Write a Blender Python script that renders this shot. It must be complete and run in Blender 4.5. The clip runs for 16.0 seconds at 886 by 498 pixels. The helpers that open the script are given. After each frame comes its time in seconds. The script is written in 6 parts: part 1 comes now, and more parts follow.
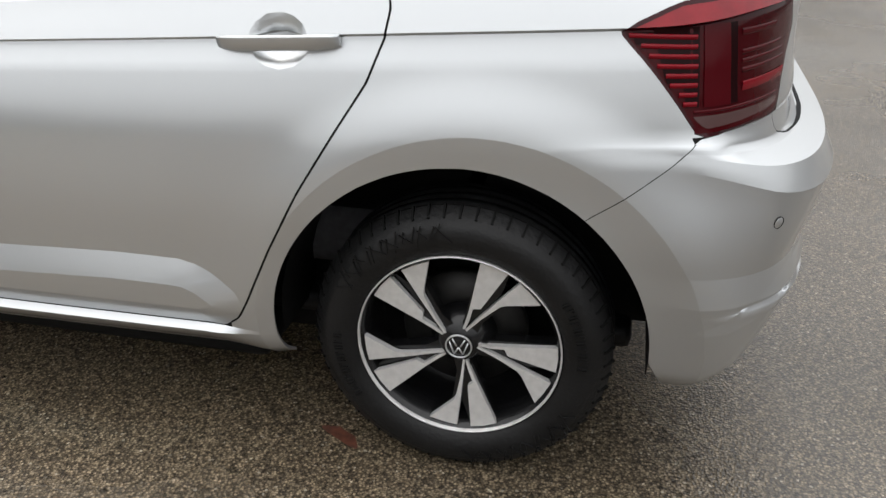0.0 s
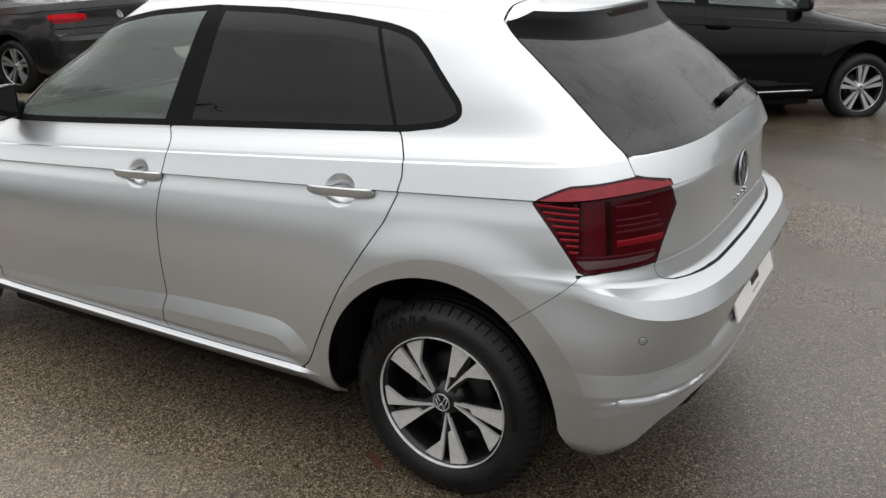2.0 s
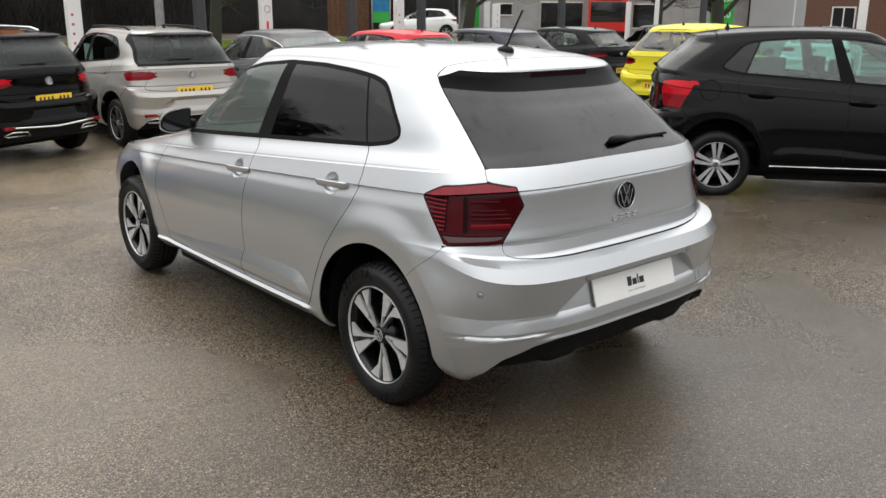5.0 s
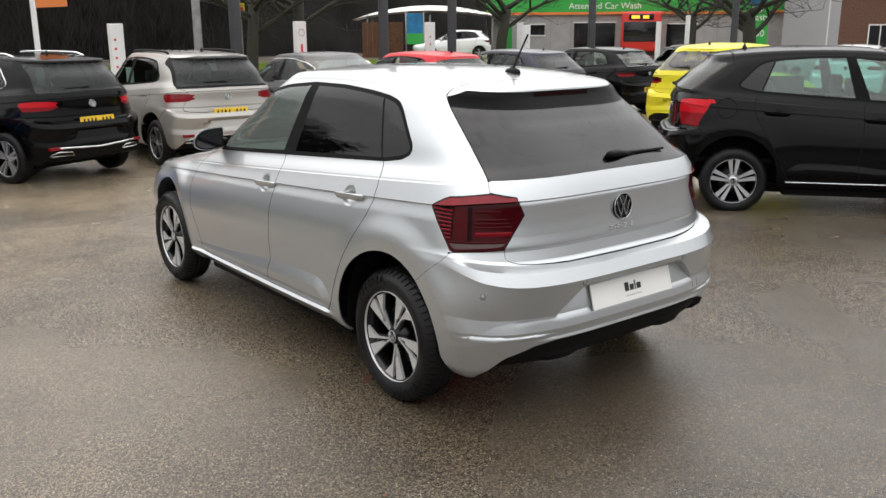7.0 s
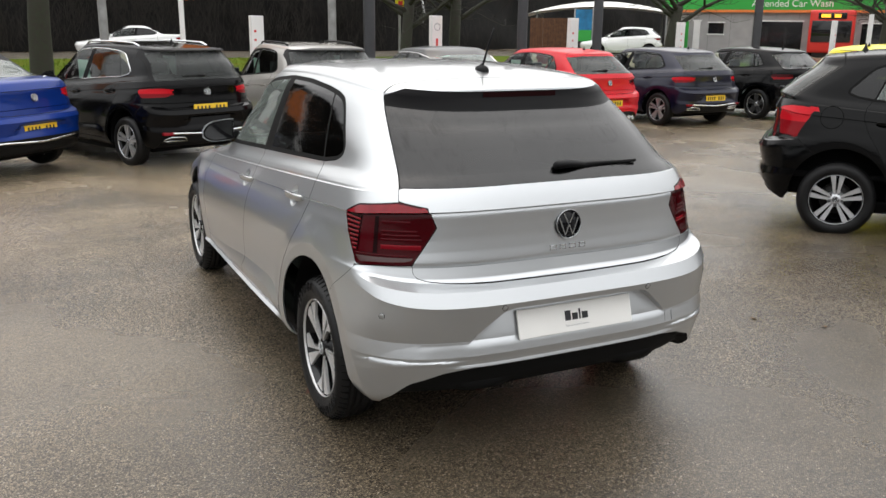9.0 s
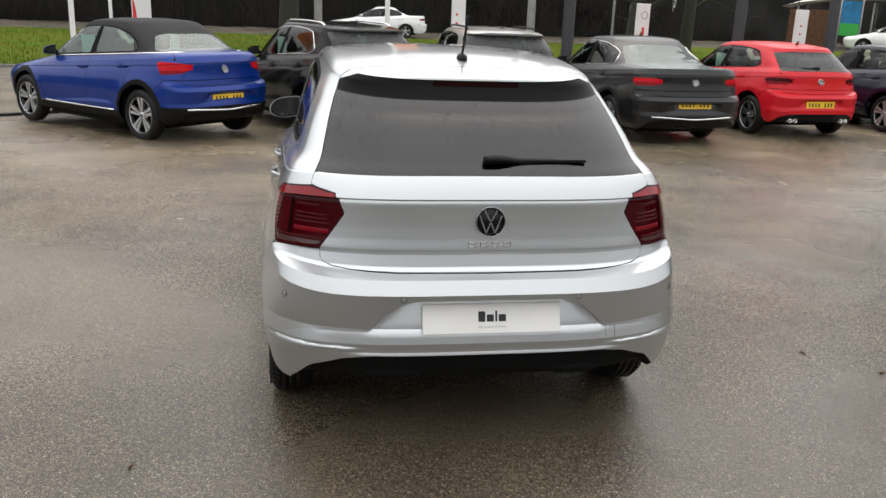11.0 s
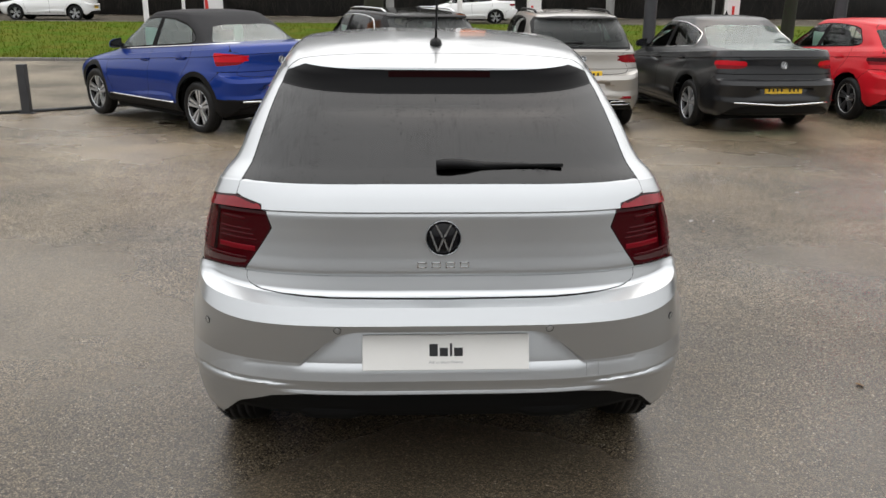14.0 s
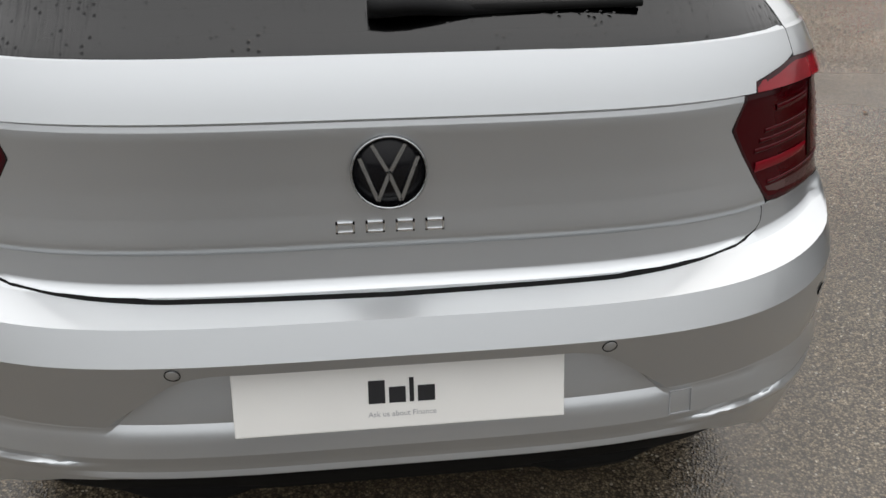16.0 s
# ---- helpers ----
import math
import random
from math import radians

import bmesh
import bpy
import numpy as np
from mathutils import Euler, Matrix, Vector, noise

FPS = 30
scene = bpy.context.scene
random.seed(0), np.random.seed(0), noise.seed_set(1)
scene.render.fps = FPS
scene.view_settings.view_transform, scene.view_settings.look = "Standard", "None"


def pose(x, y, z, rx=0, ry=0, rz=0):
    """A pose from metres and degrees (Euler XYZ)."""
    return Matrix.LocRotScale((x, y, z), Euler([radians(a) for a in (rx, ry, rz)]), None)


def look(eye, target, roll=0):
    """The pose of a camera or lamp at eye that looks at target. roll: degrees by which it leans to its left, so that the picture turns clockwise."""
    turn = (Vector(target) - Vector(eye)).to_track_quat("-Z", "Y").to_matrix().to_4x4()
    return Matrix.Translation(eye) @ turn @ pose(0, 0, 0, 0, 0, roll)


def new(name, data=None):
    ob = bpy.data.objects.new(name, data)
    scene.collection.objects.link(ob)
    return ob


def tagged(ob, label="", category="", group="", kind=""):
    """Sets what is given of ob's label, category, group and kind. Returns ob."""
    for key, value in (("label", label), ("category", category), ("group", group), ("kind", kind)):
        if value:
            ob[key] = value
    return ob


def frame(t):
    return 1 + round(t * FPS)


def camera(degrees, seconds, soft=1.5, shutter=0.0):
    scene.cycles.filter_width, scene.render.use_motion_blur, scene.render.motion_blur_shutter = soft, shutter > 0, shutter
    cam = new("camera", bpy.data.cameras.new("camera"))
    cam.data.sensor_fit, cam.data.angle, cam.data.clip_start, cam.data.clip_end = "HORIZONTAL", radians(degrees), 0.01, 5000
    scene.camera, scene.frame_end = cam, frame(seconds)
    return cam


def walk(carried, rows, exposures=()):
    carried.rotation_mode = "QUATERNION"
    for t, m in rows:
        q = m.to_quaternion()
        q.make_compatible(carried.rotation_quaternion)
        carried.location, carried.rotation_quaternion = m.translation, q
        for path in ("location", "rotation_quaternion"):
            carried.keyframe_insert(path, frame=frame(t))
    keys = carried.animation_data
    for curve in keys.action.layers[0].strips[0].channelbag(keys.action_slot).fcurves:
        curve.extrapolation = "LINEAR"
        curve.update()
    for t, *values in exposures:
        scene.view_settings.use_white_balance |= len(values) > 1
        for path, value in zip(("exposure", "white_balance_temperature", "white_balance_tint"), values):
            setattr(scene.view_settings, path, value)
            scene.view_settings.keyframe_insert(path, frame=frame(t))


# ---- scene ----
cam = camera(54.9, 16.0)
PATH = [
    (0, (-2.189, -0.259, 1.265), (-0.455, 0.104, 0.337), 0.3),
    (0.5, (-2.36, -0.465, 1.387), (-0.66, 0.085, 0.488), 0.1),
    (1, (-2.485, -0.709, 1.468), (-0.837, 0.039, 0.616), 0.3),
    (1.5, (-2.573, -0.914, 1.53), (-0.947, -0.032, 0.771), -0.5),
    (2, (-2.652, -1.114, 1.566), (-1.036, -0.155, 0.88), -0.7),
    (2.5, (-2.666, -1.371, 1.575), (-1.091, -0.319, 0.933), 0.2),
    (3, (-2.618, -1.65, 1.555), (-1.139, -0.446, 0.954), 1.3),
    (3.5, (-2.634, -1.913, 1.557), (-1.229, -0.613, 0.977), 1.5),
    (3.7, (-2.619, -2.019, 1.581), (-1.243, -0.688, 1.001), 1.0),
    (5.8, (-2.85, -2.933, 1.617), (-1.626, -1.436, 1.106), 0.8),
    (6, (-2.86, -2.951, 1.623), (-1.636, -1.452, 1.119), 0.8),
    (6.5, (-2.853, -2.974, 1.628), (-1.638, -1.465, 1.136), 0.3),
    (7, (-2.833, -2.973, 1.624), (-1.638, -1.448, 1.129), -0.2),
    (7.5, (-2.656, -3.063, 1.619), (-1.534, -1.484, 1.12), 0.2),
    (8, (-2.401, -3.151, 1.622), (-1.38, -1.506, 1.118), 0.1),
    (8.5, (-2.104, -3.154, 1.609), (-1.143, -1.473, 1.111), 0.5),
    (9, (-1.827, -3.24, 1.614), (-0.97, -1.505, 1.109), 0.6),
    (9.5, (-1.52, -3.389, 1.635), (-0.8, -1.597, 1.111), 1.4),
    (9.7, (-1.396, -3.422, 1.647), (-0.711, -1.62, 1.113), 1.9),
    (11.8, (-0.369, -3.599, 1.644), (-0.189, -1.684, 1.096), 1.1),
    (12, (-0.316, -3.577, 1.655), (-0.136, -1.663, 1.105), 0.9),
    (12.5, (-0.21, -3.568, 1.663), (-0.046, -1.65, 1.118), 1.1),
    (13, (-0.155, -3.556, 1.658), (-0.041, -1.637, 1.107), 1.0),
    (13.5, (-0.117, -3.438, 1.636), (-0.028, -1.52, 1.073), 1.3),
    (14, (-0.119, -3.125, 1.623), (-0.027, -1.214, 1.041), 0.5),
    (14.5, (-0.102, -2.799, 1.589), (0.0, -0.91, 0.941), 0.7),
    (15, (-0.051, -2.441, 1.565), (0.046, -0.602, 0.783), 1.0),
    (15.5, (-0.08, -2.081, 1.469), (0.09, -0.287, 0.602), 0.4),
    (16, (-0.058, -1.715, 1.413), (0.159, -0.003, 0.401), 0.7),
]
walk(cam, [(t, look(eye, target, roll)) for t, eye, target, roll in PATH], [(0, 0.49), (1, 0.34), (2.5, 0.20), (3.5, 0.22), (6, 0.38), (9.5, 0.42), (12, 0.28), (14, 0.26), (16, 0.13)])


from mathutils.bvhtree import BVHTree

# ---- world and sun ----
world = bpy.data.worlds.new("world")
scene.world = world
world.use_nodes = True
wn = world.node_tree.nodes
wn.clear()
sky = wn.new("ShaderNodeTexSky")
sky.sky_type = "NISHITA"
sky.sun_disc = False
sky.sun_elevation, sky.sun_rotation = radians(60), radians(18)
sky.air_density, sky.dust_density = 1.0, 6.0
haze = wn.new("ShaderNodeMixRGB")
haze.inputs[0].default_value = 0.85
haze.inputs[2].default_value = (9.0, 9.0, 8.95, 1)
bg = wn.new("ShaderNodeBackground")
bg.inputs[1].default_value = 0.11
wout = wn.new("ShaderNodeOutputWorld")
wco = wn.new("ShaderNodeTexCoord")
wsep = wn.new("ShaderNodeSeparateXYZ")
wmap = wn.new("ShaderNodeMapRange")
wmap.inputs["From Min"].default_value, wmap.inputs["From Max"].default_value = 0.0, 1.0
wmap.inputs["To Min"].default_value, wmap.inputs["To Max"].default_value = 0.55, 1.85
grade = wn.new("ShaderNodeMixRGB")
grade.blend_type = "MULTIPLY"
grade.inputs[0].default_value = 1.0
world.node_tree.links.new(wco.outputs["Generated"], wsep.inputs[0])
world.node_tree.links.new(wsep.outputs[2], wmap.inputs["Value"])
world.node_tree.links.new(sky.outputs[0], haze.inputs[1])
world.node_tree.links.new(haze.outputs[0], grade.inputs[1])
# the cloud thins towards the south
wside = wn.new("ShaderNodeMapRange")
wside.inputs["From Min"].default_value, wside.inputs["From Max"].default_value = -1.0, 1.0
wside.inputs["To Min"].default_value, wside.inputs["To Max"].default_value = 1.08, 0.97
wmul = wn.new("ShaderNodeMath")
wmul.operation = "MULTIPLY"
world.node_tree.links.new(wsep.outputs[1], wside.inputs["Value"])
world.node_tree.links.new(wmap.outputs[0], wmul.inputs[0])
world.node_tree.links.new(wside.outputs[0], wmul.inputs[1])
world.node_tree.links.new(wmul.outputs[0], grade.inputs[2])
world.node_tree.links.new(grade.outputs[0], bg.inputs[0])
world.node_tree.links.new(bg.outputs[0], wout.inputs[0])
sun = new("sun", bpy.data.lights.new("sun", "SUN"))
sun.data.energy, sun.data.angle, sun.data.color = 0.6, radians(110), (1, 0.97, 0.93)
sun.matrix_world = look((0, 0, 30), (-5, -15, 0))


# ---- materials ----
def material(name, color, rough=0.5, metal=0.0, coat=0.0, vary=0.0, scale=20.0, bump=0.0, bump_scale=200.0, spec=0.5, color2=None, coat_rough=0.03, detail=4.0):
    """A Principled surface with mottling at one scale and fine relief at another."""
    m = bpy.data.materials.new(name)
    m.use_nodes = True
    n, l = m.node_tree.nodes, m.node_tree.links
    b = n["Principled BSDF"]
    b.inputs["Base Color"].default_value = (*color, 1)
    b.inputs["Roughness"].default_value = rough
    b.inputs["Metallic"].default_value = metal
    b.inputs["Coat Weight"].default_value = coat
    b.inputs["Coat Roughness"].default_value = coat_rough
    b.inputs["Specular IOR Level"].default_value = spec
    co = n.new("ShaderNodeTexCoord")
    if vary > 0 or color2:
        t = n.new("ShaderNodeTexNoise")
        t.inputs["Scale"].default_value, t.inputs["Detail"].default_value = scale, detail
        l.new(co.outputs["Object"], t.inputs["Vector"])
        r = n.new("ShaderNodeValToRGB")
        c2 = color2 or tuple(max(0, c * (1 - vary)) for c in color)
        r.color_ramp.elements[0].position, r.color_ramp.elements[1].position = 0.35, 0.65
        r.color_ramp.elements[0].color, r.color_ramp.elements[1].color = (*c2, 1), (*color, 1)
        l.new(t.outputs[0], r.inputs[0])
        l.new(r.outputs[0], b.inputs["Base Color"])
    if bump > 0:
        t = n.new("ShaderNodeTexNoise")
        t.inputs["Scale"].default_value, t.inputs["Detail"].default_value = bump_scale, 3
        l.new(co.outputs["Object"], t.inputs["Vector"])
        k = n.new("ShaderNodeBump")
        k.inputs["Strength"].default_value, k.inputs["Distance"].default_value = bump, 0.004
        l.new(t.outputs[0], k.inputs["Height"])
        l.new(k.outputs[0], b.inputs["Normal"])
    return m


def paint(name, color, metal=0.0, rough=0.42, coat=1.0, spec=0.4):
    m = material(name, color, rough, metal, coat=coat, coat_rough=0.04, spec=spec)
    n, l = m.node_tree.nodes, m.node_tree.links
    b = n["Principled BSDF"]
    co = n.new("ShaderNodeTexCoord")
    # a faint film of drying rain on the lacquer
    w = n.new("ShaderNodeTexNoise")
    w.inputs["Scale"].default_value, w.inputs["Detail"].default_value = 9, 6
    l.new(co.outputs["Object"], w.inputs["Vector"])
    r = n.new("ShaderNodeMapRange")
    r.inputs["From Min"].default_value, r.inputs["From Max"].default_value = 0.3, 0.75
    r.inputs["To Min"].default_value, r.inputs["To Max"].default_value = 0.03, 0.12
    l.new(w.outputs[0], r.inputs["Value"])
    l.new(r.outputs[0], b.inputs["Coat Roughness"])
    return m


def glass(name, tint, alpha, rough=0.02, film=0.0):
    """Car glass: mostly see-through by its tint, with a gloss on top."""
    m = bpy.data.materials.new(name)
    m.use_nodes = True
    n, l = m.node_tree.nodes, m.node_tree.links
    n.clear()
    out = n.new("ShaderNodeOutputMaterial")
    tr = n.new("ShaderNodeBsdfTransparent")
    tr.inputs[0].default_value = (*tint, 1)
    gl = n.new("ShaderNodeBsdfGlossy")
    gl.name = "gloss"
    gl.inputs["Roughness"].default_value = rough
    gl.inputs["Color"].default_value = (1, 1, 1, 1)
    fr = n.new("ShaderNodeFresnel")
    fr.inputs[0].default_value = alpha
    mx = n.new("ShaderNodeMixShader")
    l.new(fr.outputs[0], mx.inputs[0])
    l.new(tr.outputs[0], mx.inputs[1])
    l.new(gl.outputs[0], mx.inputs[2])
    last = mx
    if film:
        # pale diffuse veil: mist and dried rain, with sky reflection painted in
        df = n.new("ShaderNodeBsdfDiffuse")
        df.inputs[0].default_value = (0.62, 0.70, 0.66, 1)
        last = n.new("ShaderNodeMixShader")
        last.inputs[0].default_value = film
        l.new(mx.outputs[0], last.inputs[1])
        l.new(df.outputs[0], last.inputs[2])
    l.new(last.outputs[0], out.inputs[0])
    return m


SILVER = paint("silver_paint", (0.545, 0.562, 0.575), 0.88, 0.34, 1.0)
BLACK_PAINT = paint("black_paint", (0.002, 0.002, 0.0022), 0, 0.12, 0.0, 0.17)
BLUE_PAINT = paint("blue_paint", (0.0015, 0.026, 0.20), 0.25, 0.3, 0.4, 0.25)
BEIGE_PAINT = paint("beige_silver_paint", (0.42, 0.40, 0.37), 0.6)
GREY_PAINT = paint("dark_grey_paint", (0.010, 0.0105, 0.012), 0.2, 0.3, 0.5, 0.3)
RED_PAINT = paint("red_paint", (0.56, 0.008, 0.018), 0, 0.42, 0.35, 0.2)
NAVY_PAINT = paint("navy_paint", (0.004, 0.005, 0.020), 0.2, 0.3, 0.5, 0.25)
YELLOW_PAINT = paint("yellow_paint", (0.72, 0.64, 0.02), 0, 0.42, 0.4, 0.25)
WHITE_PAINT = paint("white_paint", (0.8, 0.8, 0.8))
TRIM = material("black_plastic", (0.006, 0.006, 0.0065), 0.5, bump=0.15, bump_scale=900, spec=0.16)
GLOSS_BLACK = material("gloss_black", (0.008, 0.008, 0.009), 0.08, coat=0.5)
EMBLEM_BLACK = material("emblem_black", (0.005, 0.005, 0.006), 0.15, spec=0.2)
SEAL = material("rubber_seal", (0.004, 0.004, 0.004), 0.7, spec=0.15)
RUBBER = material("tyre_rubber", (0.0065, 0.0065, 0.007), 0.5, vary=0.5, scale=9, bump=0.4, bump_scale=90, spec=0.3)
MACHINED = material("machined_alloy", (0.66, 0.655, 0.65), 0.36, 0.45, vary=0.12, scale=60)
SILVER_RIM = material("silver_alloy", (0.62, 0.63, 0.65), 0.35, 0.8)
DARK_RIM = material("dark_alloy", (0.10, 0.10, 0.105), 0.35, 0.6)
BLACK_RIM = material("black_alloy", (0.006, 0.006, 0.0065), 0.25, coat=0.2, spec=0.3)
CHROME = material("chrome", (0.85, 0.86, 0.87), 0.08, 1.0)
STEEL = material("brake_steel", (0.022, 0.021, 0.02), 0.5, 0.5, vary=0.4, scale=30)
EMBLEM_METAL = material("satin_emblem_metal", (0.42, 0.43, 0.44), 0.22, 1.0)
SPOILER_BLACK = material("satin_black_spoiler", (0.003, 0.003, 0.0034), 0.3, spec=0.06)
DARK_GLASS = glass("privacy_glass", (0.02, 0.02, 0.022), 1.5, 0.015)
def rainy(m, streak, amount=1.0):
    """Drops and vertical runs of rain on a pane."""
    n, l = m.node_tree.nodes, m.node_tree.links
    co = n.new("ShaderNodeTexCoord")

    def tex(kind, scale, stretch):
        mp = n.new("ShaderNodeMapping")
        mp.inputs["Scale"].default_value = stretch
        l.new(co.outputs["Object"], mp.inputs[0])
        t = n.new(kind)
        t.inputs["Scale"].default_value = scale
        l.new(mp.outputs[0], t.inputs["Vector"])
        return t

    def span(src, a, b, c, d):
        r = n.new("ShaderNodeMapRange")
        r.inputs["From Min"].default_value, r.inputs["From Max"].default_value = a, b
        r.inputs["To Min"].default_value, r.inputs["To Max"].default_value = c, d
        l.new(src, r.inputs["Value"])
        return r.outputs[0]

    def calc(op, a, b):
        q = n.new("ShaderNodeMath")
        q.operation = op
        l.new(a, q.inputs[0])
        l.new(b, q.inputs[1])
        return q.outputs[0]

    drops = tex("ShaderNodeTexVoronoi", 95, (1, 1, 0.8))
    chance = n.new("ShaderNodeSeparateColor")
    l.new(drops.outputs["Color"], chance.inputs[0])
    small = calc("MULTIPLY", span(drops.outputs["Distance"], 0.12, 0.36, 1.0, 0.0), span(chance.outputs[0], 0.54, 0.58, 0.0, 1.0))
    patch = tex("ShaderNodeTexNoise", 5, (1, 1, 1))
    where = span(patch.outputs[0], 0.38, 0.56, 0.0, 1.0)
    beads = calc("MULTIPLY", small, where)
    run = tex("ShaderNodeTexNoise", 150, (1, 0.075, 0.075))
    run.inputs["Detail"].default_value = 3
    runs = span(run.outputs[0], 0.46, 0.66, 0.0, 1.0)
    patch2 = tex("ShaderNodeTexNoise", 3.1, (1, 1, 1))
    runs = calc("MULTIPLY", runs, span(patch2.outputs[0], 0.40, 0.58, 0.0, streak))
    b = n.new("ShaderNodeBump")
    b.inputs["Strength"].default_value, b.inputs["Distance"].default_value = 0.55 * amount, 0.002
    l.new(calc("ADD", beads, runs), b.inputs["Height"])
    l.new(b.outputs[0], n["gloss"].inputs["Normal"])
    # dark ground seen in drops and runs, painted as a dimmer gloss colour
    tone = span(calc("MAXIMUM", beads, runs), 0.2, 0.9, 1.0, 1 - 0.62 * amount)
    mx = n.new("ShaderNodeCombineColor")
    for k in range(3):
        l.new(tone, mx.inputs[k])
    l.new(mx.outputs[0], n["gloss"].inputs["Color"])
    return m


WET_GLASS = rainy(glass("rainy_privacy_glass", (0.012, 0.012, 0.014), 1.50, 0.05), 0.5, 0.9)
DAMP_GLASS = rainy(glass("damp_side_glass", (0.02, 0.02, 0.022), 1.42, 0.05), 0.6, 0.22)
CLEAR_GLASS = glass("green_tint_glass", (0.72, 0.86, 0.79), 1.5, 0.01)
MISTED_GLASS = glass("misted_green_glass", (0.50, 0.68, 0.58), 1.5, 0.03, 0.14)
TEAL_GLASS = glass("teal_tint_glass", (0.45, 0.75, 0.68), 1.5, 0.01, 0.16)
GREY_GLASS = glass("smoky_rear_glass", (0.10, 0.125, 0.12), 1.36, 0.02, 0.03)
PLATE_WHITE = material("white_plate", (0.80, 0.79, 0.76), 0.35, vary=0.03, scale=6)
PLATE_YELLOW = material("yellow_plate", (0.85, 0.55, 0.03), 0.4, vary=0.05, scale=8)
INK = material("black_ink", (0.01, 0.01, 0.012), 0.5)
GREY_INK = material("grey_ink", (0.35, 0.35, 0.36), 0.5)
LENS_RED = material("red_lens", (0.24, 0.005, 0.012), 0.15, coat=0.3, spec=0.3, vary=0.35, scale=14)
LENS_DARK = material("dark_red_lens", (0.040, 0.0006, 0.002), 0.12, coat=0.06, spec=0.12)
LENS_FAINT = material("dim_red_lens", (0.055, 0.0008, 0.003), 0.2, coat=0.05, spec=0.12)
LAMP_BLACK = material("black_lamp_bed", (0.010, 0.0005, 0.001), 0.2, spec=0.1)
LOWER_RED = material("deep_red_lens", (0.20, 0.004, 0.008), 0.2, coat=0.1, spec=0.12)
RIM_RED = material("dark_lamp_rim", (0.03, 0.002, 0.004), 0.2, spec=0.3)
LENS_BRIGHT = material("bright_red_lens", (0.48, 0.006, 0.014), 0.2, coat=0.1, spec=0.12)
LENS_CLEAR = material("smoked_clear_lens", (0.07, 0.035, 0.034), 0.15, coat=0.3)
FABRIC = material("black_canvas", (0.02, 0.02, 0.022), 0.9, vary=0.3, scale=60, bump=0.3)
SEAT = material("grey_seat_cloth", (0.05, 0.05, 0.055), 0.9, vary=0.3, scale=50)
PAPER = material("pale_paper", (0.62, 0.72, 0.66), 0.7, vary=0.05, scale=5)


# ---- mesh helpers ----
def link_mesh(name, bm, mat, smooth=True, crease=0):
    me = bpy.data.meshes.new(name)
    bm.to_mesh(me)
    bm.free()
    if smooth:
        me.shade_smooth()
    if crease:
        me.set_sharp_from_angle(angle=radians(crease))
    me.materials.append(mat)
    return new(name, me)


def part(name, bm, mat, parent, label="", smooth=True, crease=0):
    ob = link_mesh(name, bm, mat, smooth, crease)
    ob.parent = parent
    return tagged(ob, label=label)


def thing(name, m, label, category, group="", kind=""):
    ob = new(name)
    ob.matrix_world = m
    return tagged(ob, label, category, group, kind)


def box(bm, x0, y0, z0, x1, y1, z1, bevel=0.0, m=None):
    c = Matrix.Translation(((x0 + x1) / 2, (y0 + y1) / 2, (z0 + z1) / 2)) @ Matrix.Diagonal((x1 - x0, y1 - y0, z1 - z0, 1))
    r = bmesh.ops.create_cube(bm, size=1, matrix=c)
    vs = r["verts"]
    if bevel > 0:
        es = list({e for v in vs for e in v.link_edges})
        r = bmesh.ops.bevel(bm, geom=es, offset=bevel, segments=2, affect="EDGES", profile=0.6)
        vs = list({v for f in r["faces"] for v in f.verts} | {v for v in vs if v.is_valid})
    if m is not None:
        bmesh.ops.transform(bm, matrix=m, verts=vs)
    return bm


def lathe(profile, seg=48, axis="x", closed=False, bm=None, m=None):
    """Turns (radius, along) pairs round an axis."""
    bm = bm or bmesh.new()
    rings = []
    for r, a in profile:
        ring = []
        for i in range(seg):
            t = 2 * math.pi * i / seg
            c, s = r * math.cos(t), r * math.sin(t)
            co = {"x": (a, c, s), "y": (c, a, s), "z": (c, s, a)}[axis]
            ring.append(bm.verts.new(m @ Vector(co) if m is not None else co))
        rings.append(ring)
    if closed:
        rings.append(rings[0])
    for a, b in zip(rings, rings[1:]):
        for i in range(seg):
            bm.faces.new((a[i], a[(i + 1) % seg], b[(i + 1) % seg], b[i]))
    return bm


def tube(points, r, seg=8, bm=None, taper=1.0):
    """A round bar along a line of points."""
    bm = bm or bmesh.new()
    pts = [Vector(p) for p in points]
    rings = []
    for i, p in enumerate(pts):
        d = (pts[min(i + 1, len(pts) - 1)] - pts[max(i - 1, 0)]).normalized()
        a = d.orthogonal().normalized() if abs(d.z) > 0.95 else d.cross(Vector((0, 0, 1))).normalized()
        b = d.cross(a)
        k = r * (1 + (taper - 1) * i / max(1, len(pts) - 1))
        rings.append([bm.verts.new(p + k * (math.cos(2 * math.pi * j / seg) * a + math.sin(2 * math.pi * j / seg) * b)) for j in range(seg)])
    for u, v in zip(rings, rings[1:]):
        for j in range(seg):
            bm.faces.new((u[j], u[(j + 1) % seg], v[(j + 1) % seg], v[j]))
    bm.faces.new(rings[0][::-1])
    bm.faces.new(rings[-1])
    return bm


